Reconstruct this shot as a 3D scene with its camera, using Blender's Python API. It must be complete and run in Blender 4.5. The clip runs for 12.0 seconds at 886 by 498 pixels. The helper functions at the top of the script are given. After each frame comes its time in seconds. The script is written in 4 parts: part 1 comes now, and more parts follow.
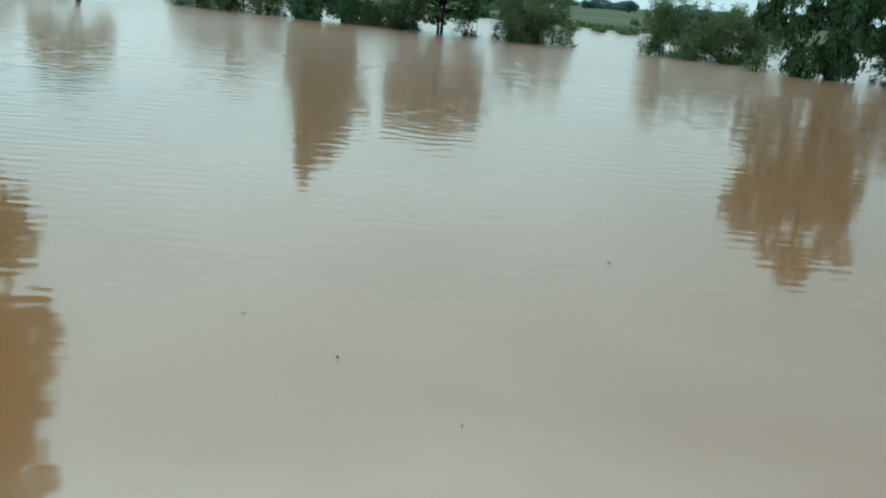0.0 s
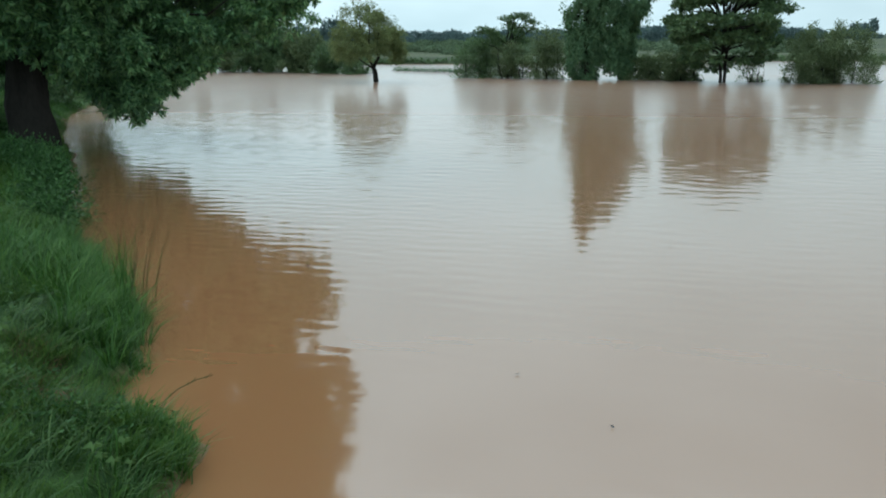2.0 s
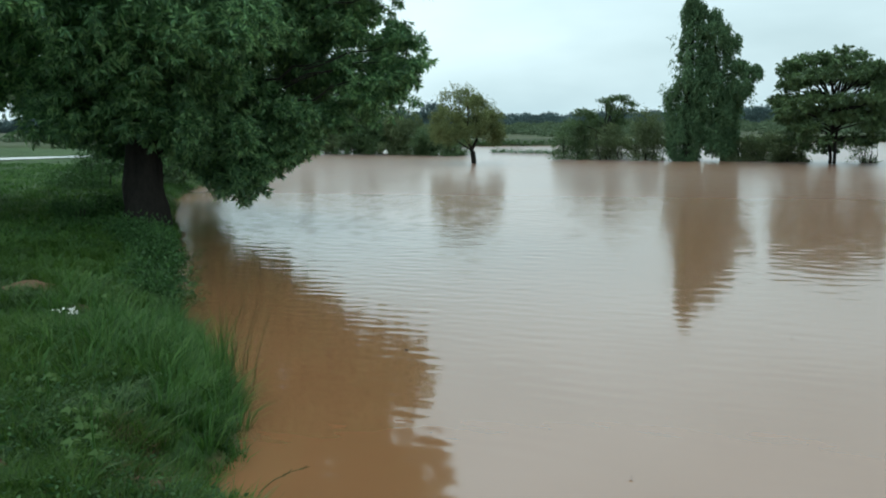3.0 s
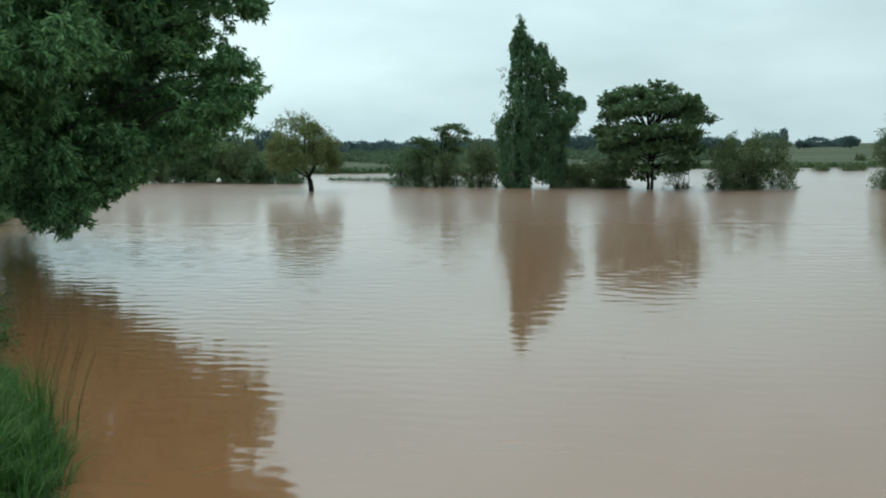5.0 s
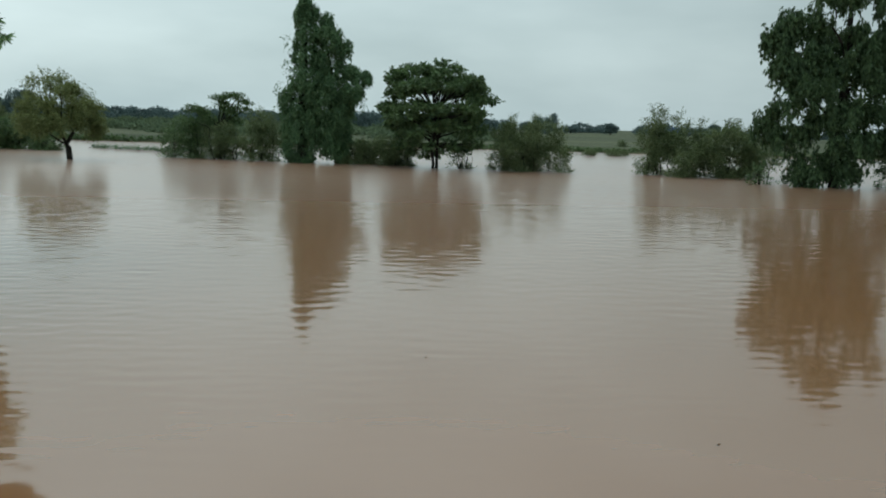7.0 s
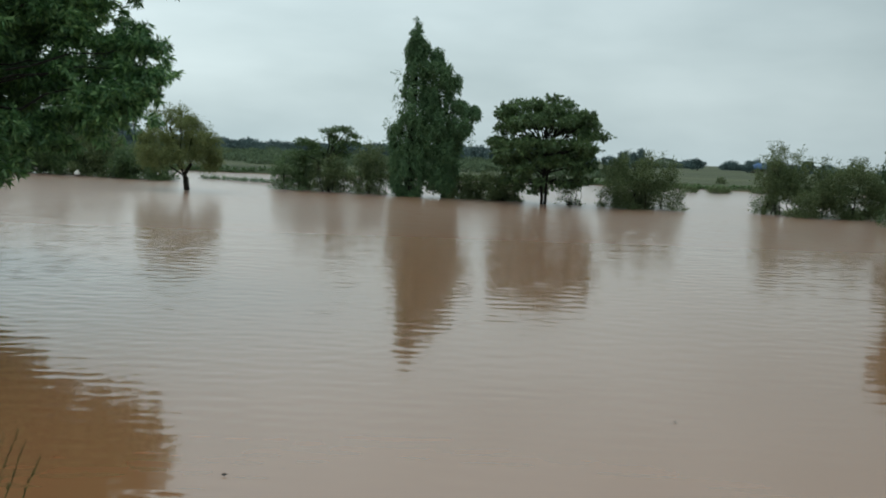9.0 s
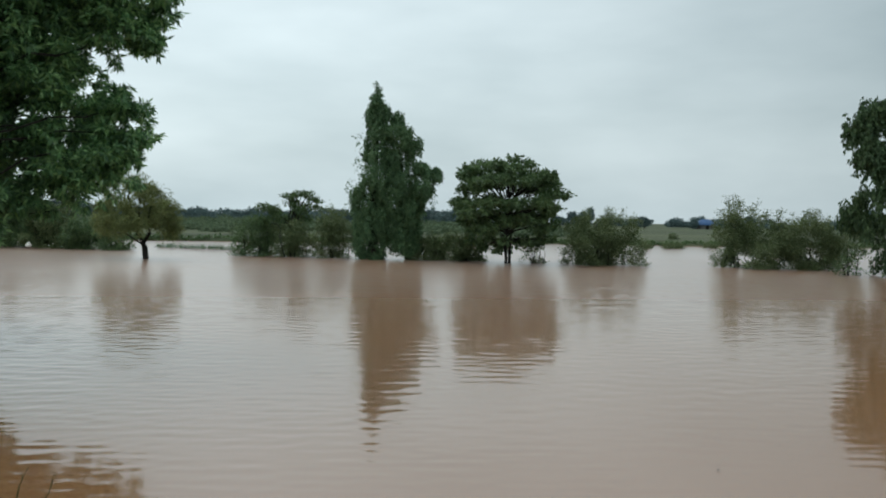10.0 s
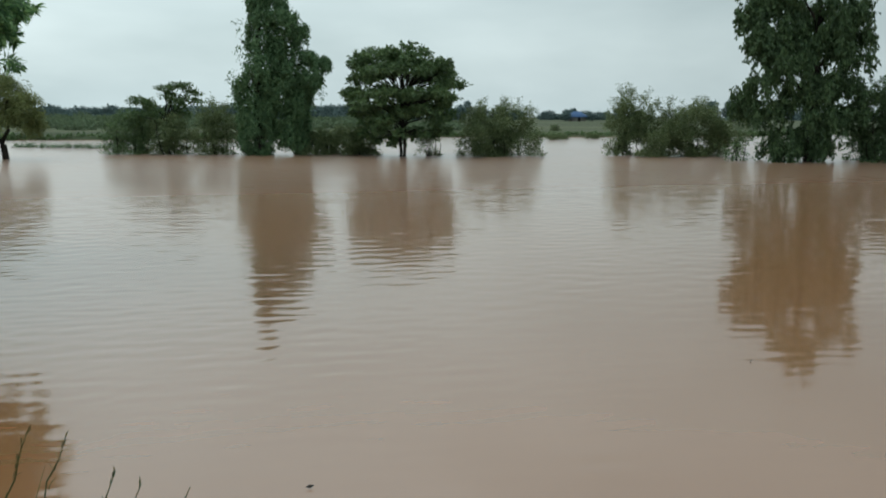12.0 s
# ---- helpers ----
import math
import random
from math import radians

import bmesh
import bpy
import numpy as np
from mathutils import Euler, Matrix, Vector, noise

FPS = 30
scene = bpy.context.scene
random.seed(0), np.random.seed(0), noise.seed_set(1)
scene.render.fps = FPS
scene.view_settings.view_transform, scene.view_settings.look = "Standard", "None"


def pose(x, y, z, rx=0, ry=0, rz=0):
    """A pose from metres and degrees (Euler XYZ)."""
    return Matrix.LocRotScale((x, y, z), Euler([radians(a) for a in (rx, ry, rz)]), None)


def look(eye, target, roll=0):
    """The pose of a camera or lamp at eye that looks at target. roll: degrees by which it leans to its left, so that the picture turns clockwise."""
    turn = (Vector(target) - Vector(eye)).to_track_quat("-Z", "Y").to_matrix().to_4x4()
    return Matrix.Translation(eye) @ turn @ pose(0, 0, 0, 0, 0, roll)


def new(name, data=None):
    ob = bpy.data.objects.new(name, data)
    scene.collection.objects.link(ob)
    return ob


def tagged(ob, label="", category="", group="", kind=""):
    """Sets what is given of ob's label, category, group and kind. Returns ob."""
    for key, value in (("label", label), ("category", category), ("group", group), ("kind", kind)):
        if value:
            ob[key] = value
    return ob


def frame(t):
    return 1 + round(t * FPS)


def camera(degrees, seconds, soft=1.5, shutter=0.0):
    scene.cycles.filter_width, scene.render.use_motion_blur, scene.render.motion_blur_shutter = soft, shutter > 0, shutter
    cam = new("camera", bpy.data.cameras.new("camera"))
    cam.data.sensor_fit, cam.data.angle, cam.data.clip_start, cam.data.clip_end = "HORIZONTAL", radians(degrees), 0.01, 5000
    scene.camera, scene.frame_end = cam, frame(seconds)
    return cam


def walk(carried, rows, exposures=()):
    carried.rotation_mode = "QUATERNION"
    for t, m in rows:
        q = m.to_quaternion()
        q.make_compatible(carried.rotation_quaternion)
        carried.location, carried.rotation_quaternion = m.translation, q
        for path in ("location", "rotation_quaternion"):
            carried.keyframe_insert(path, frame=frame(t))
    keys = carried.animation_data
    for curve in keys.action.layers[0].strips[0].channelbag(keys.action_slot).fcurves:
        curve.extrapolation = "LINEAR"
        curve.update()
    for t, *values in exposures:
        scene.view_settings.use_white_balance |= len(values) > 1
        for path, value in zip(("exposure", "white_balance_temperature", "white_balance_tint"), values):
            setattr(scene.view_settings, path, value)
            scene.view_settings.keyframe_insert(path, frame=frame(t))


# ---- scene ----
SOFT = 2.0
cam = camera(55.66, 12.0, soft=SOFT)
# seconds, eye, target, roll
ROWS = [
    (0, (0.630, -1.275, 2.186), (2.215, 8.148, -0.764), 5.74),
    (0.5, (0.599, -1.227, 2.184), (1.570, 8.290, -0.730), 3.56),
    (1, (0.554, -1.145, 2.178), (0.650, 8.445, -0.654), 1.96),
    (1.5, (0.649, -1.092, 2.196), (-0.164, 8.548, -0.339), 1.14),
    (2, (0.683, -1.141, 2.181), (-1.058, 8.400, -0.256), -0.48),
    (2.5, (0.572, -0.993, 2.167), (-1.995, 8.477, 0.239), -0.89),
    (2.7, (0.558, -0.933, 2.173), (-2.304, 8.505, 0.520), -1.02),
    (4.3, (0.538, -0.897, 2.197), (-2.136, 8.651, 0.900), -0.80),
    (4.5, (0.527, -0.865, 2.196), (-1.641, 8.814, 0.924), -1.07),
    (5, (0.510, -0.820, 2.187), (-0.487, 9.057, 0.985), -0.68),
    (5.5, (0.523, -0.751, 2.176), (0.755, 9.178, 1.013), 0.05),
    (6, (0.557, -0.496, 2.162), (1.632, 9.369, 0.927), 0.55),
    (6.5, (0.517, -0.148, 2.166), (2.038, 9.642, 0.812), 1.18),
    (7, (0.412, 0.257, 2.175), (1.996, 10.021, 0.707), 1.83),
    (7.5, (0.098, 0.618, 2.186), (1.377, 10.431, 0.750), 2.23),
    (7.7, (-0.049, 0.729, 2.192), (1.049, 10.572, 0.816), 2.23),
    (9.3, (-1.170, 0.965, 2.229), (-0.496, 10.900, 1.307), 2.39),
    (9.5, (-1.245, 0.987, 2.197), (-0.432, 10.930, 1.504), 1.90),
    (10, (-1.708, 1.177, 2.086), (-0.465, 11.094, 1.738), 1.00),
    (10.5, (-1.851, 1.467, 1.986), (-0.265, 11.316, 1.285), 0.33),
    (11, (-2.071, 1.821, 1.971), (-0.129, 11.563, 0.817), -0.04),
    (11.5, (-2.311, 2.161, 1.889), (-0.029, 11.777, 0.365), -0.09),
    (12, (-2.528, 2.427, 1.881), (0.163, 11.931, 0.322), 0.23),
]

# seconds, stops, kelvin, tint
EXPOSURES = [(0.0, 0.58, 5700, -11.0), (0.5, 0.58, 5700, -9.0), (1.0, 0.60, 5850, -5.0), (1.5, 0.60, 5700, 1.0), (2.0, 0.60, 5900, 1.0), (2.5, 0.55, 6000, 2.0), (4.5, 0.30, 6200, -2.0), (5.0, 0.36, 6150, 0.0), (5.5, 0.02, 6250, 2.0), (6.0, 0.02, 6450, 5.0), (6.5, 0.02, 6400, 4.0), (7.5, 0.09, 6400, 3.0), (9.5, 0.13, 6450, 8.0), (10.0, 0.2, 6450, 9.0), (10.5, 0.0, 6550, 8.0), (11.0, -0.04, 6550, 8.0), (11.5, 0.14, 6650, 10.0), (12.0, 0.26, 6500, 6.0)]
walk(cam, [(t, look(eye, target, roll)) for t, eye, target, roll in ROWS], EXPOSURES)

# ---- world and sun: a closed, soft overcast ----
SKY_LOW, SKY_HIGH = 0.97, 2.18
SUN_ELEVATION, SUN_ROTATION = radians(58), radians(307)
world = bpy.data.worlds.new("overcast_sky")
scene.world = world
world.use_nodes = True
wt = world.node_tree
wt.nodes.clear()


def wire(tree, a, out, b, inp):
    tree.links.new(a.outputs[out], b.inputs[inp])


w_out = wt.nodes.new("ShaderNodeOutputWorld")
w_bg = wt.nodes.new("ShaderNodeBackground")
w_sky = wt.nodes.new("ShaderNodeTexSky")
w_sky.sky_type, w_sky.sun_disc = "NISHITA", False
w_sky.sun_elevation, w_sky.sun_rotation = SUN_ELEVATION, SUN_ROTATION
w_sky.air_density, w_sky.dust_density = 1.5, 4.0
w_dim = wt.nodes.new("ShaderNodeVectorMath")
w_dim.operation = "SCALE"
w_dim.inputs["Scale"].default_value = 0.10
w_co = wt.nodes.new("ShaderNodeTexCoord")
w_map = wt.nodes.new("ShaderNodeMapping")
w_map.inputs["Scale"].default_value = (1.0, 1.0, 3.2)
w_noise = wt.nodes.new("ShaderNodeTexNoise")
w_noise.inputs["Scale"].default_value = 2.3
w_noise.inputs["Detail"].default_value = 5.0
w_noise.inputs["Roughness"].default_value = 0.48
w_ramp = wt.nodes.new("ShaderNodeValToRGB")
w_ramp.color_ramp.elements[0].position, w_ramp.color_ramp.elements[0].color = 0.30, (0.430, 0.528, 0.562, 1)
w_ramp.color_ramp.elements[1].position, w_ramp.color_ramp.elements[1].color = 0.70, (0.680, 0.790, 0.825, 1)
w_mix = wt.nodes.new("ShaderNodeMix")
w_mix.data_type = "RGBA"
w_mix.inputs["Factor"].default_value = 0.90
wire(wt, w_co, "Generated", w_map, "Vector")
wire(wt, w_map, "Vector", w_noise, "Vector")
wire(wt, w_noise, "Fac", w_ramp, "Fac")
wire(wt, w_sky, "Color", w_dim, 0)
wt.links.new(w_dim.outputs[0], w_mix.inputs[6])
wt.links.new(w_ramp.outputs[0], w_mix.inputs[7])
# an overcast sky brightens towards the zenith
w_sep = wt.nodes.new("ShaderNodeSeparateXYZ")
wire(wt, w_co, "Generated", w_sep, "Vector")
w_rise = wt.nodes.new("ShaderNodeMapRange")
w_rise.interpolation_type = "SMOOTHSTEP"
w_rise.inputs["From Min"].default_value, w_rise.inputs["From Max"].default_value = 0.23, 0.82
w_rise.inputs["To Min"].default_value, w_rise.inputs["To Max"].default_value = SKY_LOW, SKY_HIGH
wire(wt, w_sep, "Z", w_rise, "Value")
w_scale = wt.nodes.new("ShaderNodeVectorMath")
w_scale.operation = "SCALE"
wt.links.new(w_mix.outputs[2], w_scale.inputs[0])
# the veiled sun lights up the cloud on its side
w_dot = wt.nodes.new("ShaderNodeVectorMath")
w_dot.operation = "DOT_PRODUCT"
w_dot.inputs[1].default_value = (-0.80, 0.60, 0.0)
wire(wt, w_co, "Generated", w_dot, 0)
w_side = wt.nodes.new("ShaderNodeMapRange")
w_side.interpolation_type = "SMOOTHSTEP"
w_side.inputs["From Min"].default_value, w_side.inputs["From Max"].default_value = -0.2, 1.0
w_side.inputs["To Min"].default_value, w_side.inputs["To Max"].default_value = 0.80, 1.17
wt.links.new(w_dot.outputs["Value"], w_side.inputs["Value"])
w_both = wt.nodes.new("ShaderNodeMath")
w_both.operation = "MULTIPLY"
wire(wt, w_rise, "Result", w_both, 0)
wire(wt, w_side, "Result", w_both, 1)
wire(wt, w_both, 0, w_scale, "Scale")
wt.links.new(w_scale.outputs[0], w_bg.inputs["Color"])
w_bg.inputs["Strength"].default_value = 1.0
wire(wt, w_bg, "Background", w_out, "Surface")

sun_data = bpy.data.lights.new("sun", "SUN")
sun_data.energy, sun_data.angle, sun_data.color = 0.6, radians(25), (1.0, 0.97, 0.92)
sun = new("sun", sun_data)
sun.matrix_world = look((-30, 23, 60), (0, 0, 0))


# ---- materials ----
def material(name):
    m = bpy.data.materials.new(name)
    m.use_nodes = True
    m.node_tree.nodes.clear()
    return m, m.node_tree


def node(tree, kind, **values):
    n = tree.nodes.new(kind)
    for key, value in values.items():
        n.inputs[key.replace("_", " ")].default_value = value
    return n


def ramp(tree, stops):
    n = tree.nodes.new("ShaderNodeValToRGB")
    while len(n.color_ramp.elements) < len(stops):
        n.color_ramp.elements.new(0.5)
    for e, (p, c) in zip(n.color_ramp.elements, stops):
        e.position, e.color = p, (*c, 1)
    return n


def leaf_material(name, dark, mid, light, through_light=0.35, rough=0.5, sheen=0.18):
    """Foliage: each leaf its own shade, larger patches of darker and lighter growth."""
    m, t = material(name)
    out = node(t, "ShaderNodeOutputMaterial")
    geo = t.nodes.new("ShaderNodeNewGeometry")
    co = t.nodes.new("ShaderNodeTexCoord")
    big = node(t, "ShaderNodeTexNoise", Scale=0.9, Detail=3.0)
    wire(t, co, "Object", big, "Vector")
    mixf = t.nodes.new("ShaderNodeMath")
    mixf.operation = "MULTIPLY_ADD"
    mixf.inputs[1].default_value = 0.55
    wire(t, geo, "Random Per Island", mixf, 0)
    half = t.nodes.new("ShaderNodeMath")
    half.operation = "MULTIPLY"
    half.inputs[1].default_value = 0.5
    wire(t, big, "Fac", half, 0)
    wire(t, half, 0, mixf, 2)
    r = ramp(t, [(0.15, dark), (0.5, mid), (0.85, light)])
    wire(t, mixf, 0, r, "Fac")
    b = node(t, "ShaderNodeBsdfPrincipled", Roughness=rough)
    b.inputs["Specular IOR Level"].default_value = sheen
    wire(t, r, "Color", b, "Base Color")
    tr = node(t, "ShaderNodeBsdfTranslucent")
    wire(t, r, "Color", tr, "Color")
    ms = node(t, "ShaderNodeMixShader", Fac=through_light)
    wire(t, b, "BSDF", ms, 1)
    wire(t, tr, "BSDF", ms, 2)
    wire(t, ms, "Shader", out, "Surface")
    return m


def rough_material(name, stops, scale=6.0, bump=0.3, rough=0.9, stretch=(1, 1, 1), fine=40.0):
    """Bark, soil and the like: noise at two scales, with relief."""
    m, t = material(name)
    out = node(t, "ShaderNodeOutputMaterial")
    co = t.nodes.new("ShaderNodeTexCoord")
    mp = node(t, "ShaderNodeMapping", Scale=stretch)
    wire(t, co, "Object", mp, "Vector")
    n1 = node(t, "ShaderNodeTexNoise", Scale=scale, Detail=6.0, Roughness=0.6)
    n2 = node(t, "ShaderNodeTexNoise", Scale=fine, Detail=3.0)
    wire(t, mp, "Vector", n1, "Vector")
    wire(t, mp, "Vector", n2, "Vector")
    r = ramp(t, stops)
    add = t.nodes.new("ShaderNodeMath")
    add.operation = "MULTIPLY_ADD"
    add.inputs[1].default_value = 0.3
    wire(t, n2, "Fac", add, 0)
    sc = t.nodes.new("ShaderNodeMath")
    sc.operation = "MULTIPLY"
    sc.inputs[1].default_value = 0.7
    wire(t, n1, "Fac", sc, 0)
    wire(t, sc, 0, add, 2)
    wire(t, add, 0, r, "Fac")
    b = node(t, "ShaderNodeBsdfPrincipled", Roughness=rough)
    b.inputs["Specular IOR Level"].default_value = 0.12
    bp = node(t, "ShaderNodeBump", Strength=bump, Distance=0.05)
    wire(t, add, 0, bp, "Height")
    wire(t, r, "Color", b, "Base Color")
    wire(t, bp, "Normal", b, "Normal")
    wire(t, b, "BSDF", out, "Surface")
    return m


def water_material():
    """Silt-laden flood water: an ochre body under a glossy skin, part smooth, part ruffled by the breeze."""
    m, t = material("muddy_water")
    out = node(t, "ShaderNodeOutputMaterial")
    co = t.nodes.new("ShaderNodeTexCoord")
    sep = t.nodes.new("ShaderNodeSeparateXYZ")
    wire(t, co, "Object", sep, "Vector")
    silt = node(t, "ShaderNodeTexNoise", Scale=0.09, Detail=4.0, Distortion=0.6)
    wire(t, co, "Object", silt, "Vector")
    r = ramp(t, [(0.3, SILT_DARK), (0.7, SILT_LIGHT)])
    wire(t, silt, "Fac", r, "Fac")
    body = node(t, "ShaderNodeBsdfDiffuse")
    wire(t, r, "Color", body, "Color")
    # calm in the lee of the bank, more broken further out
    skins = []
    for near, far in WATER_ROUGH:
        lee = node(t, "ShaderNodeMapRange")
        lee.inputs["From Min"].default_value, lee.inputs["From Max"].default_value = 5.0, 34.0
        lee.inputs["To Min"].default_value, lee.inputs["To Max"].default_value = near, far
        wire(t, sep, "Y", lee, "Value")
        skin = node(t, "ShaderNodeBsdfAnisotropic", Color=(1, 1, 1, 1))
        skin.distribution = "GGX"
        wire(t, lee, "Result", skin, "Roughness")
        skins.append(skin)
    both = node(t, "ShaderNodeMixShader")
    share = node(t, "ShaderNodeMapRange")
    share.inputs["From Min"].default_value, share.inputs["From Max"].default_value = 8.0, 38.0
    share.inputs["To Min"].default_value, share.inputs["To Max"].default_value = RUFFLED
    wire(t, sep, "Y", share, "Value")
    wire(t, share, "Result", both, 0)
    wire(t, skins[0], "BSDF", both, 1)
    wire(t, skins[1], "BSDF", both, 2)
    gloss = node(t, "ShaderNodeFresnel", IOR=WATER_IOR)
    # further out the ripples turn more of their faces this way, and more of the silt shows
    turned = node(t, "ShaderNodeMapRange")
    turned.inputs["From Min"].default_value, turned.inputs["From Max"].default_value = 8.0, 38.0
    turned.inputs["To Min"].default_value, turned.inputs["To Max"].default_value = 1.0, 0.78
    wire(t, sep, "Y", turned, "Value")
    skin_share = t.nodes.new("ShaderNodeMath")
    skin_share.operation = "MULTIPLY"
    wire(t, gloss, "Fac", skin_share, 0)
    wire(t, turned, "Result", skin_share, 1)
    whole = node(t, "ShaderNodeMixShader")
    wire(t, skin_share, 0, whole, 0)
    wire(t, body, "BSDF", whole, 1)
    wire(t, both, "Shader", whole, 2)
    wire(t, whole, "Shader", out, "Surface")
    return m


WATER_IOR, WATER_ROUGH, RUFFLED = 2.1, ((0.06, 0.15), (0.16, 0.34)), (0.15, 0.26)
SILT_DARK, SILT_LIGHT = (0.178, 0.085, 0.037), (0.201, 0.097, 0.043)


def ground_material():
    """Turf with thin spots of red-brown soil on the bank, patchwork greens in the far fields."""
    m, t = material("turf_and_soil")
    out = node(t, "ShaderNodeOutputMaterial")
    co = t.nodes.new("ShaderNodeTexCoord")
    n1 = node(t, "ShaderNodeTexNoise", Scale=0.9, Detail=8.0, Roughness=0.65)
    n2 = node(t, "ShaderNodeTexNoise", Scale=14.0, Detail=4.0)
    n3 = node(t, "ShaderNodeTexNoise", Scale=0.035, Detail=4.0)
    strips = node(t, "ShaderNodeMapping", Scale=(0.35, 2.2, 1.0))
    wire(t, co, "Object", strips, "Vector")
    for n in (n1, n2):
        wire(t, co, "Object", n, "Vector")
    wire(t, strips, "Vector", n3, "Vector")
    turf = ramp(t, [(0.3, (0.015, 0.028, 0.008)), (0.5, (0.027, 0.056, 0.013)), (0.72, (0.056, 0.096, 0.022))])
    wire(t, n1, "Fac", turf, "Fac")
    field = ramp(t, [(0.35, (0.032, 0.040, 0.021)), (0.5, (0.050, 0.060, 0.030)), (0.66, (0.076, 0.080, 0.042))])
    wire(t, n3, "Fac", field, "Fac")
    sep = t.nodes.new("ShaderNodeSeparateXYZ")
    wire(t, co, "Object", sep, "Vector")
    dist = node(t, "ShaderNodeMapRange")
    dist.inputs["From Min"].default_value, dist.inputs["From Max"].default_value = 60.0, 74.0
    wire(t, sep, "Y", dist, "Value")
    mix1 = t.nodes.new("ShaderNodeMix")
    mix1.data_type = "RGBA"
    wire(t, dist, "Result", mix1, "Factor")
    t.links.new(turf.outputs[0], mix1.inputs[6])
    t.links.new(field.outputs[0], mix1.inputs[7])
    # bare, wet soil where the ground dips to the water line and below
    low = node(t, "ShaderNodeMapRange")
    low.inputs["From Min"].default_value, low.inputs["From Max"].default_value = 0.07, 0.0
    wire(t, sep, "Z", low, "Value")
    soil = ramp(t, [(0.3, (0.07, 0.040, 0.020)), (0.7, (0.14, 0.08, 0.042))])
    wire(t, n2, "Fac", soil, "Fac")
    mix2 = t.nodes.new("ShaderNodeMix")
    mix2.data_type = "RGBA"
    wire(t, low, "Result", mix2, "Factor")
    t.links.new(mix1.outputs[2], mix2.inputs[6])
    t.links.new(soil.outputs[0], mix2.inputs[7])
    b = node(t, "ShaderNodeBsdfPrincipled", Roughness=0.95)
    b.inputs["Specular IOR Level"].default_value = 0.2
    t.links.new(mix2.outputs[2], b.inputs["Base Color"])
    bp = node(t, "ShaderNodeBump", Strength=0.6, Distance=0.06)
    wire(t, n2, "Fac", bp, "Height")
    wire(t, bp, "Normal", b, "Normal")
    wire(t, b, "BSDF", out, "Surface")
    return m


# wide tone range: the crown's lit tufts and dark hollows are put into the colour
LEAF_NEAR = leaf_material("leaf_dark_glossy", (0.034, 0.074, 0.034), (0.118, 0.232, 0.098), (0.300, 0.470, 0.180), 0.34, 0.40, 0.30)
LEAF_CREEPER = leaf_material("leaf_creeper", (0.048, 0.094, 0.049), (0.082, 0.146, 0.068), (0.132, 0.210, 0.092), 0.25, 0.55)
LEAF_BROAD = leaf_material("leaf_broad", (0.047, 0.081, 0.038), (0.079, 0.128, 0.054), (0.128, 0.188, 0.074), 0.26, 0.5)
# leaf_broad darkened: the drooping tree's shade is put into its leaf colour
LEAF_DROOP_SHADED = leaf_material("leaf_hanging_shaded", (0.030, 0.054, 0.026), (0.052, 0.088, 0.039), (0.092, 0.142, 0.058), 0.26, 0.5)
LEAF_OLIVE = leaf_material("leaf_olive", (0.088, 0.110, 0.044), (0.140, 0.168, 0.063), (0.200, 0.230, 0.088), 0.34, 0.6)
LEAF_SHRUB = leaf_material("leaf_shrub", (0.062, 0.090, 0.040), (0.106, 0.142, 0.063), (0.176, 0.210, 0.097), 0.32, 0.6)
# no haze in the air: its blue-grey veil is mixed into these leaf colours
LEAF_FAR_HAZED = leaf_material("leaf_far_wood_hazed", (0.072, 0.112, 0.116), (0.098, 0.144, 0.142), (0.135, 0.180, 0.164), 0.25, 0.8)
# scrub leaves are lightened for the same haze
LEAF_PALE = leaf_material("leaf_far_scrub", (0.076, 0.112, 0.066), (0.106, 0.146, 0.084), (0.142, 0.180, 0.098), 0.25, 0.8)
GRASS_TALL = leaf_material("grass_tall", (0.015, 0.042, 0.008), (0.044, 0.107, 0.019), (0.090, 0.165, 0.034), 0.32, 0.5)
GRASS_SHORT = leaf_material("grass_short", (0.014, 0.035, 0.005), (0.043, 0.095, 0.013), (0.081, 0.137, 0.022), 0.35, 0.6)
STALK = leaf_material("grass_stalk", (0.040, 0.046, 0.018), (0.062, 0.070, 0.026), (0.085, 0.092, 0.036), 0.3, 0.7)
GRASS_DRY = leaf_material("grass_dry", (0.045, 0.034, 0.014), (0.080, 0.056, 0.024), (0.120, 0.080, 0.036), 0.3, 0.7)
LEAF_CLUMP = leaf_material("leaf_bank_weed", (0.016, 0.042, 0.012), (0.036, 0.084, 0.022), (0.070, 0.138, 0.040), 0.30, 0.6)
GRASS_COARSE = leaf_material("grass_coarse", (0.010, 0.028, 0.007), (0.034, 0.080, 0.018), (0.110, 0.170, 0.055), 0.30, 0.5)
LEAF_WEED = leaf_material("leaf_weed", (0.050, 0.098, 0.028), (0.082, 0.140, 0.042), (0.130, 0.190, 0.062), 0.35, 0.7)
BARK = rough_material("bark", [(0.3, (0.010, 0.009, 0.008)), (0.7, (0.030, 0.026, 0.021))], 5.0, 0.9, 0.9, (1, 1, 0.25))
SOIL = rough_material("bare_soil", [(0.3, (0.07, 0.036, 0.022)), (0.7, (0.16, 0.085, 0.05))], 7.0, 0.8, 0.95)
WATER = water_material()
GROUND = ground_material()

# ---- mesh helpers ----
rng = np.random.default_rng(7)


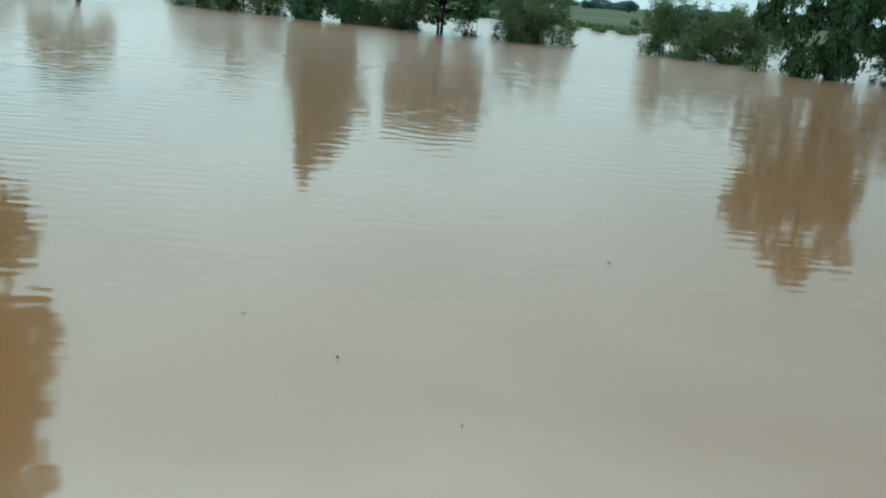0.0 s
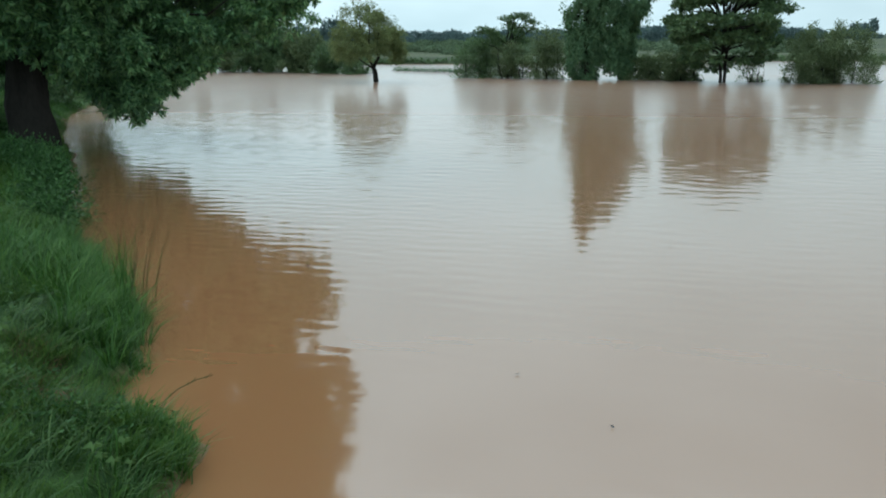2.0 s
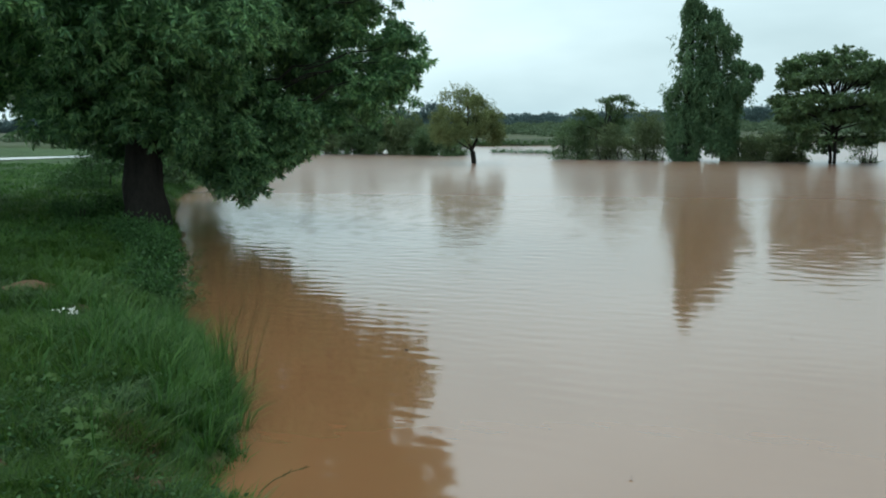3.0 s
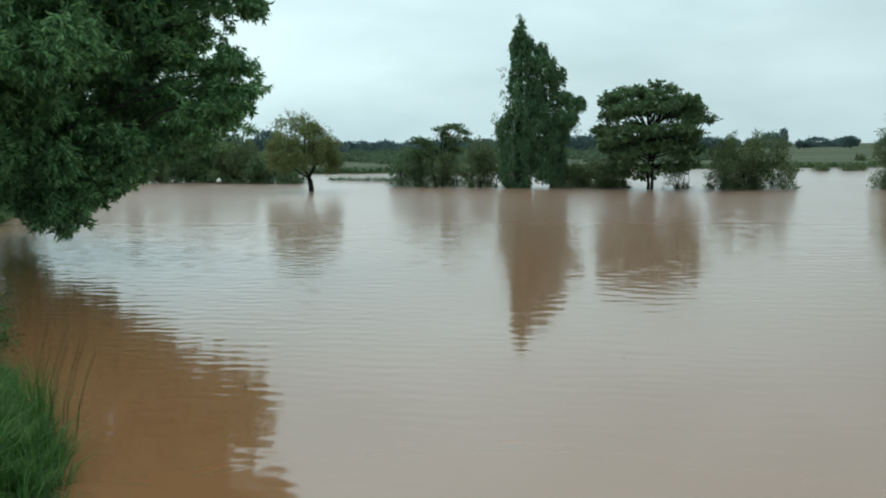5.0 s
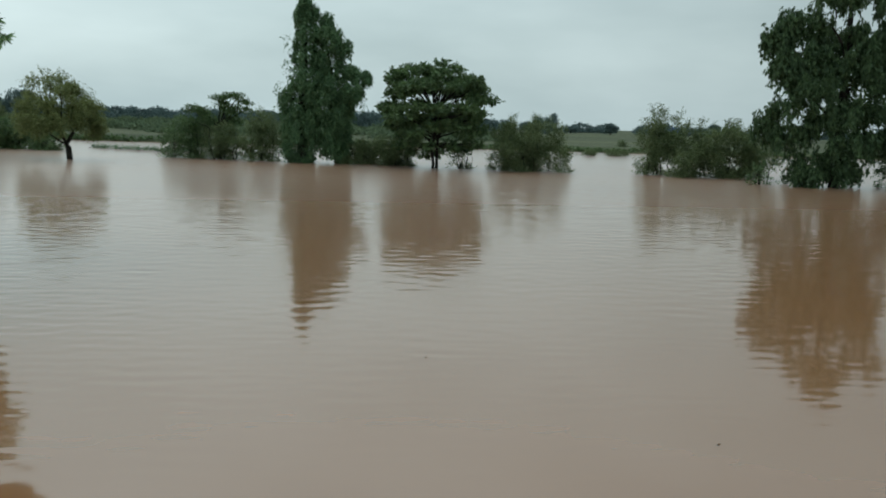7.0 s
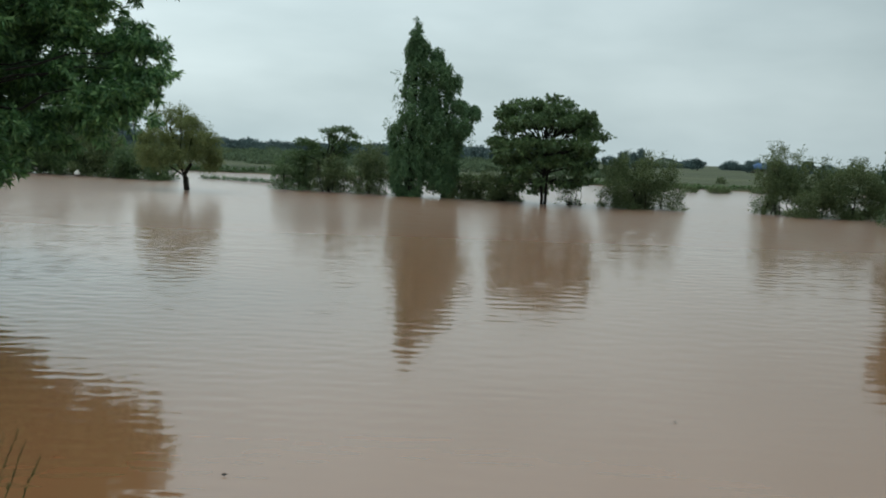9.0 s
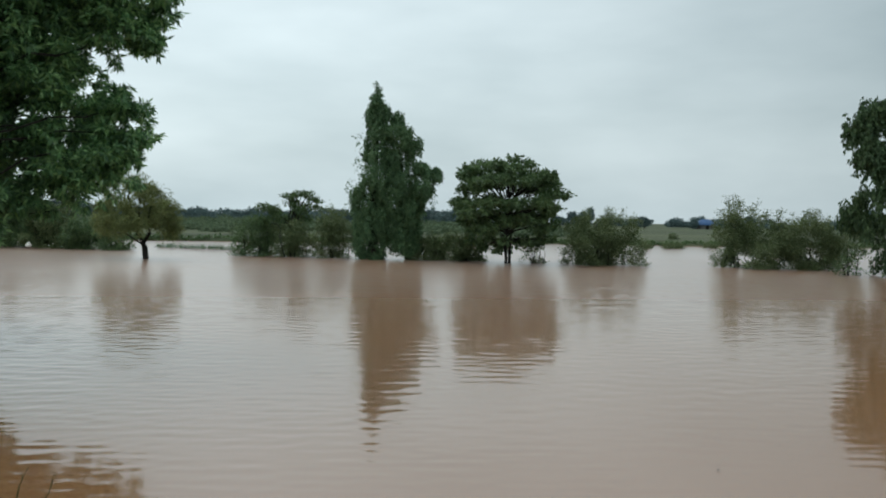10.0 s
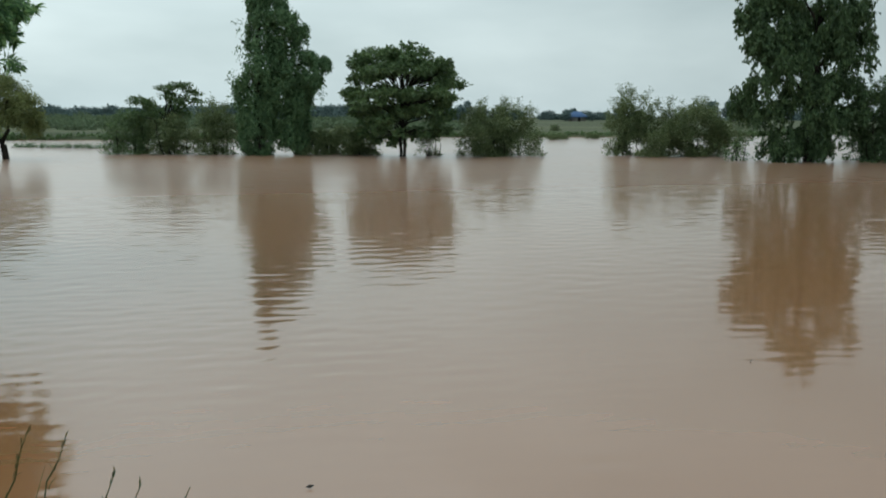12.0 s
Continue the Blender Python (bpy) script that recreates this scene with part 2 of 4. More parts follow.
def mesh_of(name, verts, tris, mat, smooth=False):
    me = bpy.data.meshes.new(name)
    verts = np.asarray(verts, np.float32)
    tris = np.asarray(tris, np.int32)
    me.vertices.add(len(verts))
    me.vertices.foreach_set("co", verts.ravel())
    me.loops.add(tris.size)
    me.loops.foreach_set("vertex_index", tris.ravel())
    me.polygons.add(len(tris))
    me.polygons.foreach_set("loop_start", np.arange(len(tris), dtype=np.int32) * tris.shape[1])
    me.update(calc_edges=True)
    me.validate()
    me.materials.append(mat)
    if smooth:
        me.polygons.foreach_set("use_smooth", np.ones(len(tris), bool))
    return me


def part(name, mesh, parent, label=""):
    ob = new(name, mesh)
    ob.parent = parent
    return tagged(ob, label)


def thing(name, place, label, category, group="", kind=""):
    ob = new(name)
    ob.location = place
    ob.empty_display_size = 0.2
    return tagged(ob, label, category, group, kind)


def unit(v):
    return v / np.maximum(np.linalg.norm(v, axis=-1, keepdims=True), 1e-9)


def leaf_cloud(base, along, length, ratio, fold=0.25):
    """Kite-shaped leaves folded along the midrib: four corners, two faces each."""
    n = len(base)
    along = unit(along)
    side = unit(np.cross(along, rng.normal(size=(n, 3))))
    face = np.cross(along, side)
    length = np.broadcast_to(np.asarray(length, float), (n,))[:, None]
    w = length * ratio * 0.5
    verts = np.stack([base, base + along * length * 0.45 + side * w + face * w * fold, base + along * length - face * length * 0.06, base + along * length * 0.45 - side * w + face * w * fold], 1).reshape(-1, 3)
    k = np.arange(n)[:, None] * 4
    tris = np.concatenate([k + [[0, 1, 2]], k + [[0, 2, 3]]], 1).reshape(-1, 3)
    return verts, tris


def sprays(clumps, per_area, leaves, length, droop, spread=0.8, twig=0.35, gap=0.0, gap_scale=1.2, hollow=0.55):
    """Leaf bases and directions for a crown of ellipsoid clumps (x, y, z, rx, ry, rz): twigs set in each clump's outer
    shell, each with a fan of leaves that bends down by droop; gaps open where the noise is low."""
    bases, ways = [], []
    for cx, cy, cz, rx, ry, rz in clumps:
        area = 4 * math.pi * ((rx * ry) ** 1.6 / 3 + (rx * rz) ** 1.6 / 3 + (ry * rz) ** 1.6 / 3) ** (1 / 1.6)
        n = max(4, int(area * per_area))
        d = unit(rng.normal(size=(n, 3)))
        r = hollow + (1 - hollow) * rng.random(n) ** 0.6
        r *= 1 + 0.16 * rng.normal(size=n)
        p = np.array([cx, cy, cz]) + d * r[:, None] * [rx, ry, rz]
        if gap > 0:
            keep = np.array([noise.noise(Vector(q) * gap_scale) for q in p]) > gap - 0.5
            p, d = p[keep], d[keep]
        if not len(p):
            continue
        out = unit(d + [0, 0, -droop] + 0.35 * rng.normal(size=p.shape))
        for _ in range(leaves):
            s = rng.random((len(p), 1))
            bases.append(p + out * twig * (s - 0.3) + 0.04 * rng.normal(size=p.shape))
            ways.append(unit(out + spread * rng.normal(size=p.shape) + [0, 0, -droop * 0.8]))
    return np.concatenate(bases), np.concatenate(ways)


def rosettes(clumps, per_area, leaves, droop, gap=0.0, gap_scale=1.2, hollow=0.5, twig=0.12):
    """Twig ends set over the clumps, each with a whorl of leaves that radiate and hang."""
    bases, ways = [], []
    for cx, cy, cz, rx, ry, rz in clumps:
        area = 4 * math.pi * ((rx * ry) ** 1.6 / 3 + (rx * rz) ** 1.6 / 3 + (ry * rz) ** 1.6 / 3) ** (1 / 1.6)
        n = max(3, int(area * per_area))
        d = unit(rng.normal(size=(n, 3)))
        r = hollow + (1 - hollow) * rng.random(n) ** 0.6
        p = np.array([cx, cy, cz]) + d * (r * (1 + 0.12 * rng.normal(size=n)))[:, None] * [rx, ry, rz]
        if gap > 0:
            keep = np.array([noise.noise(Vector(q) * gap_scale) for q in p]) > gap - 0.5
            p, d = p[keep], d[keep]
        if not len(p):
            continue
        axis = unit(d + [0, 0, 0.1 - 0.3 * droop] + 0.3 * rng.normal(size=p.shape))
        a = unit(np.cross(axis, rng.normal(size=p.shape)))
        b = np.cross(axis, a)
        for k in range(leaves):
            ang = 2.4 * k + rng.uniform(0, 0.8, (len(p), 1))
            bases.append(p + axis * twig * (rng.random((len(p), 1)) - 0.5) + 0.015 * rng.normal(size=p.shape))
            ways.append(unit(axis * rng.uniform(0.2, 0.9, (len(p), 1)) + a * np.cos(ang) + b * np.sin(ang) + [0, 0, -droop]))
    return np.concatenate(bases), np.concatenate(ways)


def whorled(parent, clumps, mat, per_area, leaves, length, ratio, droop, name="crown", **more):
    base, ways = rosettes(clumps, per_area, leaves, droop, **more)
    v, f = leaf_cloud(base, ways, length * rng.uniform(0.65, 1.25, len(base)), ratio)
    return part(name, mesh_of(name, v, f, mat), parent)


def lumpy(clumps, n=5, shrink=0.5, seed=5):
    """Breaks each clump into smaller tufts over its surface, with hollows between them."""
    local = np.random.default_rng(seed)
    out = []
    for cx, cy, cz, rx, ry, rz in clumps:
        for _ in range(n):
            d = unit(local.normal(size=3))
            k = shrink * local.uniform(0.75, 1.25)
            out.append((cx + d[0] * rx * (1 - k * 0.6), cy + d[1] * ry * (1 - k * 0.6), cz + d[2] * rz * (1 - k * 0.6), rx * k, ry * k, rz * k))
    return out


def tube(points, radii, sides=8):
    """A tapered limb along a bent line."""
    pts, vs, fs = [Vector(p) for p in points], [], []
    for i, p in enumerate(pts):
        way = (pts[min(i + 1, len(pts) - 1)] - pts[max(i - 1, 0)]).normalized()
        a = way.orthogonal().normalized() if abs(way.z) < 0.9 else Vector((1, 0, 0)).cross(way).normalized()
        b = way.cross(a)
        for k in range(sides):
            ang = 2 * math.pi * k / sides
            rr = radii[i] * (1 + 0.10 * math.sin(3 * ang + i * 1.7))
            vs.append(p + (a * math.cos(ang) + b * math.sin(ang)) * rr)
    for i in range(len(pts) - 1):
        for k in range(sides):
            q, w = i * sides + k, i * sides + (k + 1) % sides
            fs += [(q, w, w + sides), (q, w + sides, q + sides)]
    n = len(vs)
    vs += [pts[-1]]
    fs += [((len(pts) - 1) * sides + k, (len(pts) - 1) * sides + (k + 1) % sides, n) for k in range(sides)]
    return np.array([tuple(v) for v in vs]), np.array(fs)


def bent(a, b, sag=0.1, steps=6, wobble=0.05):
    a, b = Vector(a), Vector(b)
    far = (b - a).length
    out = []
    for i in range(steps + 1):
        s = i / steps
        p = a.lerp(b, s) + Vector((0, 0, sag * far * math.sin(math.pi * s)))
        if 0 < i < steps:
            p += Vector(rng.normal(size=3)) * wobble * far
        out.append(p)
    return out


def limb(parent, a, b, r0, r1, mat, name="limb", sag=0.08, sides=7, wobble=0.03):
    pts = bent(a, b, sag, 6, wobble)
    v, f = tube(pts, [r0 + (r1 - r0) * i / 6 for i in range(7)], sides)
    return part(name, mesh_of(name, v, f, mat, True), parent)


def crown(parent, clumps, mat, per_area, leaves, length, ratio, droop, name="crown", **more):
    base, ways = sprays(clumps, per_area, leaves, length, droop, **more)
    size = length * rng.uniform(0.65, 1.25, len(base))
    v, f = leaf_cloud(base, ways, size, ratio)
    return part(name, mesh_of(name, v, f, mat), parent)


# ---- the lie of the land ----
SHORE = np.array([(90, -40), (30, -11), (10, -2.6), (4, 0.2), (1.4, 1.0), (-0.95, 1.6), (-1.25, 2.15), (-1.4, 2.75), (-2.2, 3.25), (-2.28, 3.78), (-3.02, 4.88), (-4.0, 6.02), (-4.95, 7.05), (-6.42, 8.95), (-7.5, 10.6), (-9.2, 13.3), (-11.2, 16.0), (-15, 22), (-20, 34), (-27, 52), (-70, 66), (-400, 90)], float)


def shore_distance(x, y):
    """Metres inland (plus) or out over the flood (minus) from the water's edge."""
    p = np.stack([np.ravel(x), np.ravel(y)], 1)
    best, sign = np.full(len(p), 1e9), np.ones(len(p))
    for a, b in zip(SHORE[:-1], SHORE[1:]):
        d = b - a
        s = np.clip(((p - a) @ d) / (d @ d), 0, 1)
        q = p - a - s[:, None] * d
        far = np.hypot(*q.T)
        side = d[0] * (p[:, 1] - a[1]) - d[1] * (p[:, 0] - a[0])
        nearer = far < best
        best[nearer], sign[nearer] = far[nearer], np.sign(side[nearer])
    return (best * sign).reshape(np.shape(x))


def far_edge(x):
    """Where the far bank of the flood runs."""
    return 74 + 0.10 * np.clip(x, -60, 120) + 1.3 * np.sin(x * 0.11) + 0.6 * np.sin(x * 0.31 + 1)


def height(x, y):
    x, y = np.asarray(x, float), np.asarray(y, float)
    s = shore_distance(x, y) + 0.10 * np.sin(x * 1.7 + y * 0.8) + 0.05 * np.sin(x * 3.1 - y * 2.3)
    bank = np.where(s < 0, np.maximum(-0.9, 0.45 * s), 0.42 * (1 - np.exp(-np.maximum(s, 0) / 0.45)) + 0.12 * (1 - np.exp(-np.maximum(s, 0) / 4)))
    bank = bank + np.where(s > 0.2, 0.03 * np.sin(x * 1.9) * np.sin(y * 2.2 + 1) + 0.02 * np.sin(x * 5.1 + y * 3.3), 0)
    e = y - far_edge(x)
    far = np.where(e < 0, np.maximum(-0.9, 0.4 * e), 0.50 * (1 - np.exp(-np.maximum(e, 0) / 0.35)) + 0.10 * (1 - np.exp(-np.maximum(e - 18, 0) / 3)))
    return np.maximum(bank, far)


def axis_steps(lo, hi, near_lo, near_hi, fine, grow=1.16):
    v = list(np.arange(near_lo, near_hi + fine / 2, fine))
    step, a = fine, near_lo
    while a > lo:
        step *= grow
        a -= step
        v.insert(0, max(a, lo))
    step, b = fine, near_hi
    while b < hi:
        step = min(step * grow, 60) if b > 140 else min(step * grow, 1.6)
        b += step
        v.append(min(b, hi))
    return np.array(v)


gx = axis_steps(-1800, 1800, -16, 5, 0.16)
gy = axis_steps(-600, 2600, -4, 22, 0.16)
GX, GY = np.meshgrid(gx, gy)
GZ = height(GX, GY)
nx, ny = len(gx), len(gy)
ids = np.arange(nx * ny).reshape(ny, nx)
quads = np.stack([ids[:-1, :-1], ids[:-1, 1:], ids[1:, 1:], ids[1:, :-1]], -1).reshape(-1, 4)
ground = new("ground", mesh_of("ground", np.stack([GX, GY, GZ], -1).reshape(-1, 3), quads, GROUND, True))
tagged(ground, "grassy earth bank, flood bed and flat green fields beyond", "ground", kind="structure")

def graded(a, b, step, lo, hi, widest, grow=1.012):
    """Grid lines: even from a to b, widening slowly, then fast, out to lo and hi."""
    v = list(np.arange(a, b, step))
    for sign, end in ((1, hi), (-1, lo)):
        d, x = step, v[-1] if sign > 0 else v[0]
        more = []
        while x * sign < end * sign:
            d = min(d * grow, widest) if abs(x) < 50 else d * 1.25
            x += sign * d
            more.append(x if x * sign < end * sign else end)
        v = v + more if sign > 0 else more[::-1] + v
    return np.array(v)


def waves(x, y):
    """Low ripples, their crests across the breeze that comes over the flood, calmer by the bank and in patches."""
    local = np.random.default_rng(4)
    calm = 0.72 + 0.28 * np.sin(x * 0.21 + 1.3 * np.sin(y * 0.13)) * np.sin(y * 0.27 + 0.9 * np.sin(x * 0.17 + 1))
    out = np.zeros_like(x)
    for n, short, long, slope, env in ((48, 0.14, 0.32, SLOPES[0], np.clip((24 - y) / 8, 0, 1) * np.clip((y + 1) / 9, 0.45, 1) * (1 + 1.5 * np.clip((0.5 - x) / 3, 0, 1))),
                                       (60, 0.22, 0.48, SLOPES[1], np.clip((58 - y) / 10, 0, 1) * np.clip((y - 7) / 9, 0.05, 1)),
                                       (40, 0.75, 1.60, SLOPES[2], np.clip((60 - y) / 10, 0, 1) * np.clip((y - 8) / 14, 0, 1))):
        band = np.zeros_like(x)
        for _ in range(n):
            k = 2 * math.pi / (short * (long / short) ** local.random())
            a, ph = local.normal() * 0.66 + 0.06, local.uniform(0, 2 * math.pi)
            band += slope * math.sqrt(2 / n) / k * np.sin(k * (x * math.sin(a) + y * math.cos(a)) + ph)
        out += band * env
    return out * calm * np.clip((44 - np.abs(x)) / 8, 0, 1)


SLOPES = (0.014, 0.044, 0.009)
wx, wy = graded(-10, 14, 0.10, -900, 900, 0.20), graded(0.4, 15, 0.042, -60, 130, 0.075)
WX, WY = np.meshgrid(wx, wy)
ids = np.arange(len(wx) * len(wy)).reshape(len(wy), len(wx))
quads = np.stack([ids[:-1, :-1], ids[:-1, 1:], ids[1:, 1:], ids[1:, :-1]], -1).reshape(-1, 4)
water = new("water", mesh_of("water", np.stack([WX, WY, waves(WX, WY)], -1).reshape(-1, 3), quads, WATER, True))
tagged(water, "calm brown silty flood water mirroring the grey sky", "water", kind="structure")



# ---- the large tree on the bank ----
def bank_tree():
    at = (-9.85, 13.1, float(height(-9.85, 13.1)) - 0.10)
    tree = thing("bank_tree", at, "large spreading tree with dense dark drooping leaves on the grassy bank", "tree")
    trunk = bent((0.06, 0, 0), (0.12, 0.1, 3.2), 0, 8, 0.006)
    radii = [0.50, 0.42, 0.38, 0.36, 0.35, 0.34, 0.32, 0.30, 0.28]
    v, f = tube(trunk, radii, 14)
    stem = part("trunk", mesh_of("trunk", v, f, BARK, True), tree)
    ends = [(3.6, 2.7, 5.2), (-0.8, 0.6, 7.6), (-3.8, -0.8, 5.2), (-4.8, 1.8, 3.4), (0.8, -2.6, 5.0), (1.2, 3.6, 5.0), (1.6, 1.9, 1.4), (-2.0, 3.0, 4.6), (3.9, 3.2, 4.6)]
    for e in ends:
        limb(stem, (0.12, 0.08, 2.1 + 0.9 * rng.random()), e, 0.075, 0.015, BARK, sag=0.10)
    dome, boughs, hem = [], [], []
    for x, y, z, r in [(-0.4, 0.4, 7.4, 2.6), (-3.2, -0.2, 6.0, 2.6), (-5.6, 0.6, 4.2, 2.2), (-4.4, -1.6, 3.6, 1.8), (1.6, 1.2, 6.6, 2.1), (0.4, -2.2, 5.0, 2.2), (-1.8, -2.4, 4.4, 1.9),
                       (3.2, 2.2, 7.6, 1.4), (1.8, 1.8, 8.4, 1.9), (3.3, 2.4, 6.7, 1.2), (0.6, 3.2, 5.4, 2.2), (-2.6, 2.8, 4.6, 2.2), (1.5, -0.8, 4.0, 1.7), (1.8, 1.4, 4.6, 1.6), (-6.6, 2.0, 3.2, 1.7), (2.3, 3.4, 3.3, 0.95), (3.1, 3.5, 4.0, 0.95), (2.2, 2.9, 4.4, 1.1), (3.3, 3.3, 5.2, 1.0), (2.0, 2.2, 5.5, 1.1), (0.3, -1.3, 3.3, 1.3), (-0.6, 1.6, 3.6, 1.6)]:
        dome.append((x, y, z, r, r, r * 0.72))
    # lobes towards the water, with sky between them
    for x, y, z, r in [(4.5, 2.9, 3.35, 0.62), (4.05, 2.8, 2.95, 0.7), (4.15, 2.9, 2.45, 0.6), (3.45, 2.7, 3.1, 0.62), (3.45, 2.7, 2.5, 0.75), (2.9, 2.5, 3.3, 0.7), (4.4, 2.9, 4.85, 0.65), (4.6, 3.0, 5.5, 0.75), (3.8, 2.8, 5.2, 0.9), (3.2, 2.6, 4.75, 0.75), (4.0, 2.8, 6.2, 1.0), (2.9, 2.4, 5.8, 1.1), (2.5, 2.2, 4.5, 0.85), (2.6, 2.2, 6.9, 1.2), (3.0, 2.5, 4.0, 0.72), (4.55, 2.9, 3.7, 0.48), (3.55, 2.7, 3.6, 0.6), (2.1, 1.9, 3.9, 0.9), (3.6, 2.7, 4.45, 0.5), (4.0, 2.9, 2.2, 0.42), (3.2, 2.6, 2.1, 0.52), (2.4, 2.4, 1.7, 0.6), (4.2, 3.0, 7.2, 0.9), (4.5, 3.0, 6.4, 0.65), (3.9, 2.8, 8.2, 1.0), (4.4, 3.0, 8.8, 0.75), (3.6, 2.7, 9.2, 1.0), (2.6, 2.2, 9.3, 1.2)]:
        boughs.append((x, y, z, r, r, r * 0.62))
    # the hem that hangs almost to the water
    for x, y, z, r in [(2.5, 2.2, 2.4, 0.9), (1.8, 2.0, 1.6, 0.75), (1.4, 1.8, 0.95, 0.55), (1.1, 1.5, 1.1, 0.6), (1.3, 1.2, 3.4, 1.1), (1.6, 2.6, 3.6, 1.1), (0.2, 4.5, 1.7, 1.1), (-1.5, 5.5, 1.6, 1.3), (-3.2, 6.6, 1.7, 1.4), (-0.6, 4.0, 2.4, 1.2), (1.2, 4.0, 2.4, 1.1),
                       (0.85, 0.5, 1.9, 0.75), (1.5, 0.9, 2.3, 1.1), (1.45, 1.3, 1.2, 0.65), (0.5, -0.5, 2.6, 0.8), (-0.3, -0.7, 2.75, 0.8), (-1.9, 0.6, 2.8, 0.9), (-3.2, 0.4, 3.0, 1.0), (-1.2, 0.0, 2.7, 0.9), (-0.9, 0.7, 1.5, 0.5),
                       (-4.8, 0.6, 3.2, 1.1), (0.9, -0.2, 3.0, 1.0), (0.6, -0.8, 2.35, 0.75), (1.1, -0.2, 2.0, 0.65), (0.0, -1.2, 2.5, 0.9), (-0.9, -0.9, 2.4, 0.9), (-1.7, -0.4, 2.8, 0.8), (-0.8, -0.2, 2.0, 0.6), (1.2, 1.1, 0.95, 0.45), (1.4, 1.2, 1.05, 0.5), (0.9, 0.8, 1.4, 0.5), (1.4, 1.4, 0.65, 0.35), (1.05, 1.5, 0.75, 0.4), (1.5, 1.65, 0.6, 0.32)]:
        hem.append((x, y, z, r, r, r * 0.8))
    whorled(tree, lumpy(dome + hem, 14, 0.42), LEAF_NEAR, 18, 16, 0.155, 0.26, 0.55, gap=0.22, gap_scale=1.5, hollow=0.5)
    outer = lumpy(boughs, 14, 0.40, 8)
    whorled(tree, outer, LEAF_NEAR, 26, 15, 0.15, 0.26, 0.6, name="bough_leaves", gap=0.32, gap_scale=2.1, hollow=0.35)
    for c in outer[::24]:
        limb(stem, (0.6 * c[0], 0.6 * c[1], 0.75 * c[2] + 0.4), c[:3], 0.02, 0.008, BARK, sag=0.05, sides=5)


bank_tree()


# ---- trees standing in the flood ----
def creeper_tree():
    tree = thing("creeper_tree", (0.0, 44.2, -0.1), "tall narrow tree smothered in dark hanging creeper, standing in flood water", "tree")
    v, f = tube(bent((0, 0, -0.8), (0.2, 0, 8.9), 0, 8, 0.006), [0.34, 0.27, 0.23, 0.20, 0.17, 0.14, 0.10, 0.07, 0.03], 10)
    stem = part("trunk", mesh_of("trunk", v, f, BARK, True), tree)
    v, f = tube(bent((1.9, 0.2, -0.8), (1.2, 0.1, 6.6), 0, 8, 0.008), [0.14, 0.13, 0.12, 0.11, 0.1, 0.09, 0.07, 0.05, 0.03], 8)
    part("trunk", mesh_of("trunk", v, f, BARK, True), tree)
    for e, z in (((2.7, -0.2, 4.4), 3.6), ((-0.7, 0.3, 5.6), 4.6), ((1.8, 0.2, 5.4), 4.2), ((-0.8, -0.3, 3.6), 2.8)):
        limb(stem, (0.1, 0, z), e, 0.07, 0.02, BARK)
    clumps = []
    for x, z, rx, rz in [(0.16, 8.8, 0.13, 0.5), (0.15, 8.4, 0.18, 0.5), (0.12, 8.0, 0.24, 0.55), (0.06, 7.4, 0.36, 0.6), (0.58, 7.6, 0.17, 0.45), (1.25, 7.25, 0.19, 0.5), (0.35, 6.6, 0.62, 0.7), (1.35, 6.4, 0.62, 0.7), (2.0, 6.0, 0.45, 0.45),
                         (0.35, 5.5, 0.8, 0.9), (1.4, 5.3, 0.8, 0.9), (2.5, 4.8, 0.5, 0.38), (3.05, 4.5, 0.36, 0.42), (0.2, 4.3, 0.9, 1.0), (1.5, 4.1, 0.95, 1.0), (2.5, 3.8, 0.55, 0.7), (-0.05, 3.1, 0.9, 1.1),
                         (1.2, 3.0, 1.05, 1.1), (2.2, 2.8, 0.55, 1.0), (-0.1, 1.9, 0.85, 1.1), (1.1, 1.8, 1.05, 1.1), (2.0, 1.6, 0.5, 1.0), (-0.05, 0.8, 0.8, 0.75), (0.05, 0.35, 0.5, 0.4), (1.5, 1.0, 0.75, 0.6), (2.1, 0.75, 0.35, 0.6)]:
        clumps.append((x, rng.uniform(-0.3, 0.3), z, rx, rx * 0.9, rz))
    local = np.random.default_rng(31)
    curtains = []
    for x, y, z, rx, ry, rz in clumps[2:]:
        for _ in range(10):
            a, up = local.uniform(0, 2 * math.pi), local.uniform(-0.35, 0.75)
            k = math.sqrt(1 - min(up, 0.9) ** 2)
            long = rz * local.uniform(0.35, 0.75)
            curtains.append((x + rx * k * math.cos(a), y + ry * k * math.sin(a), max(z + rz * up - long * 0.4, long + 0.05), local.uniform(0.10, 0.20), local.uniform(0.10, 0.20), long))
    core = [(x, y, z, rx * 0.80, ry * 0.80, rz * 0.86) for x, y, z, rx, ry, rz in clumps]
    crown(tree, curtains, LEAF_CREEPER, 44, 7, 0.13, 0.5, 1.6, twig=0.30, spread=0.6, hollow=0.3)
    crown(tree, core, LEAF_CREEPER, 46, 8, 0.12, 0.5, 1.3, name="inner_foliage", twig=0.3, spread=0.7, hollow=0.45)
    # loose strands that hang clear of the crown
    wisps = [(-0.8, 0.1, 5.0, 0.10, 0.1, 0.45), (-1.25, 0, 3.9, 0.10, 0.1, 0.4), (-1.1, 0.1, 2.9, 0.12, 0.1, 0.5), (-0.75, 0, 6.2, 0.10, 0.1, 0.3), (3.1, 0, 3.2, 0.10, 0.1, 0.3), (2.1, 0, 6.2, 0.18, 0.15, 0.14)]
    for w in wisps:
        crown(tree, [w], LEAF_CREEPER, 26, 5, 0.13, 0.4, 1.0, name="hanging_strand")["kind"] = "stuff"


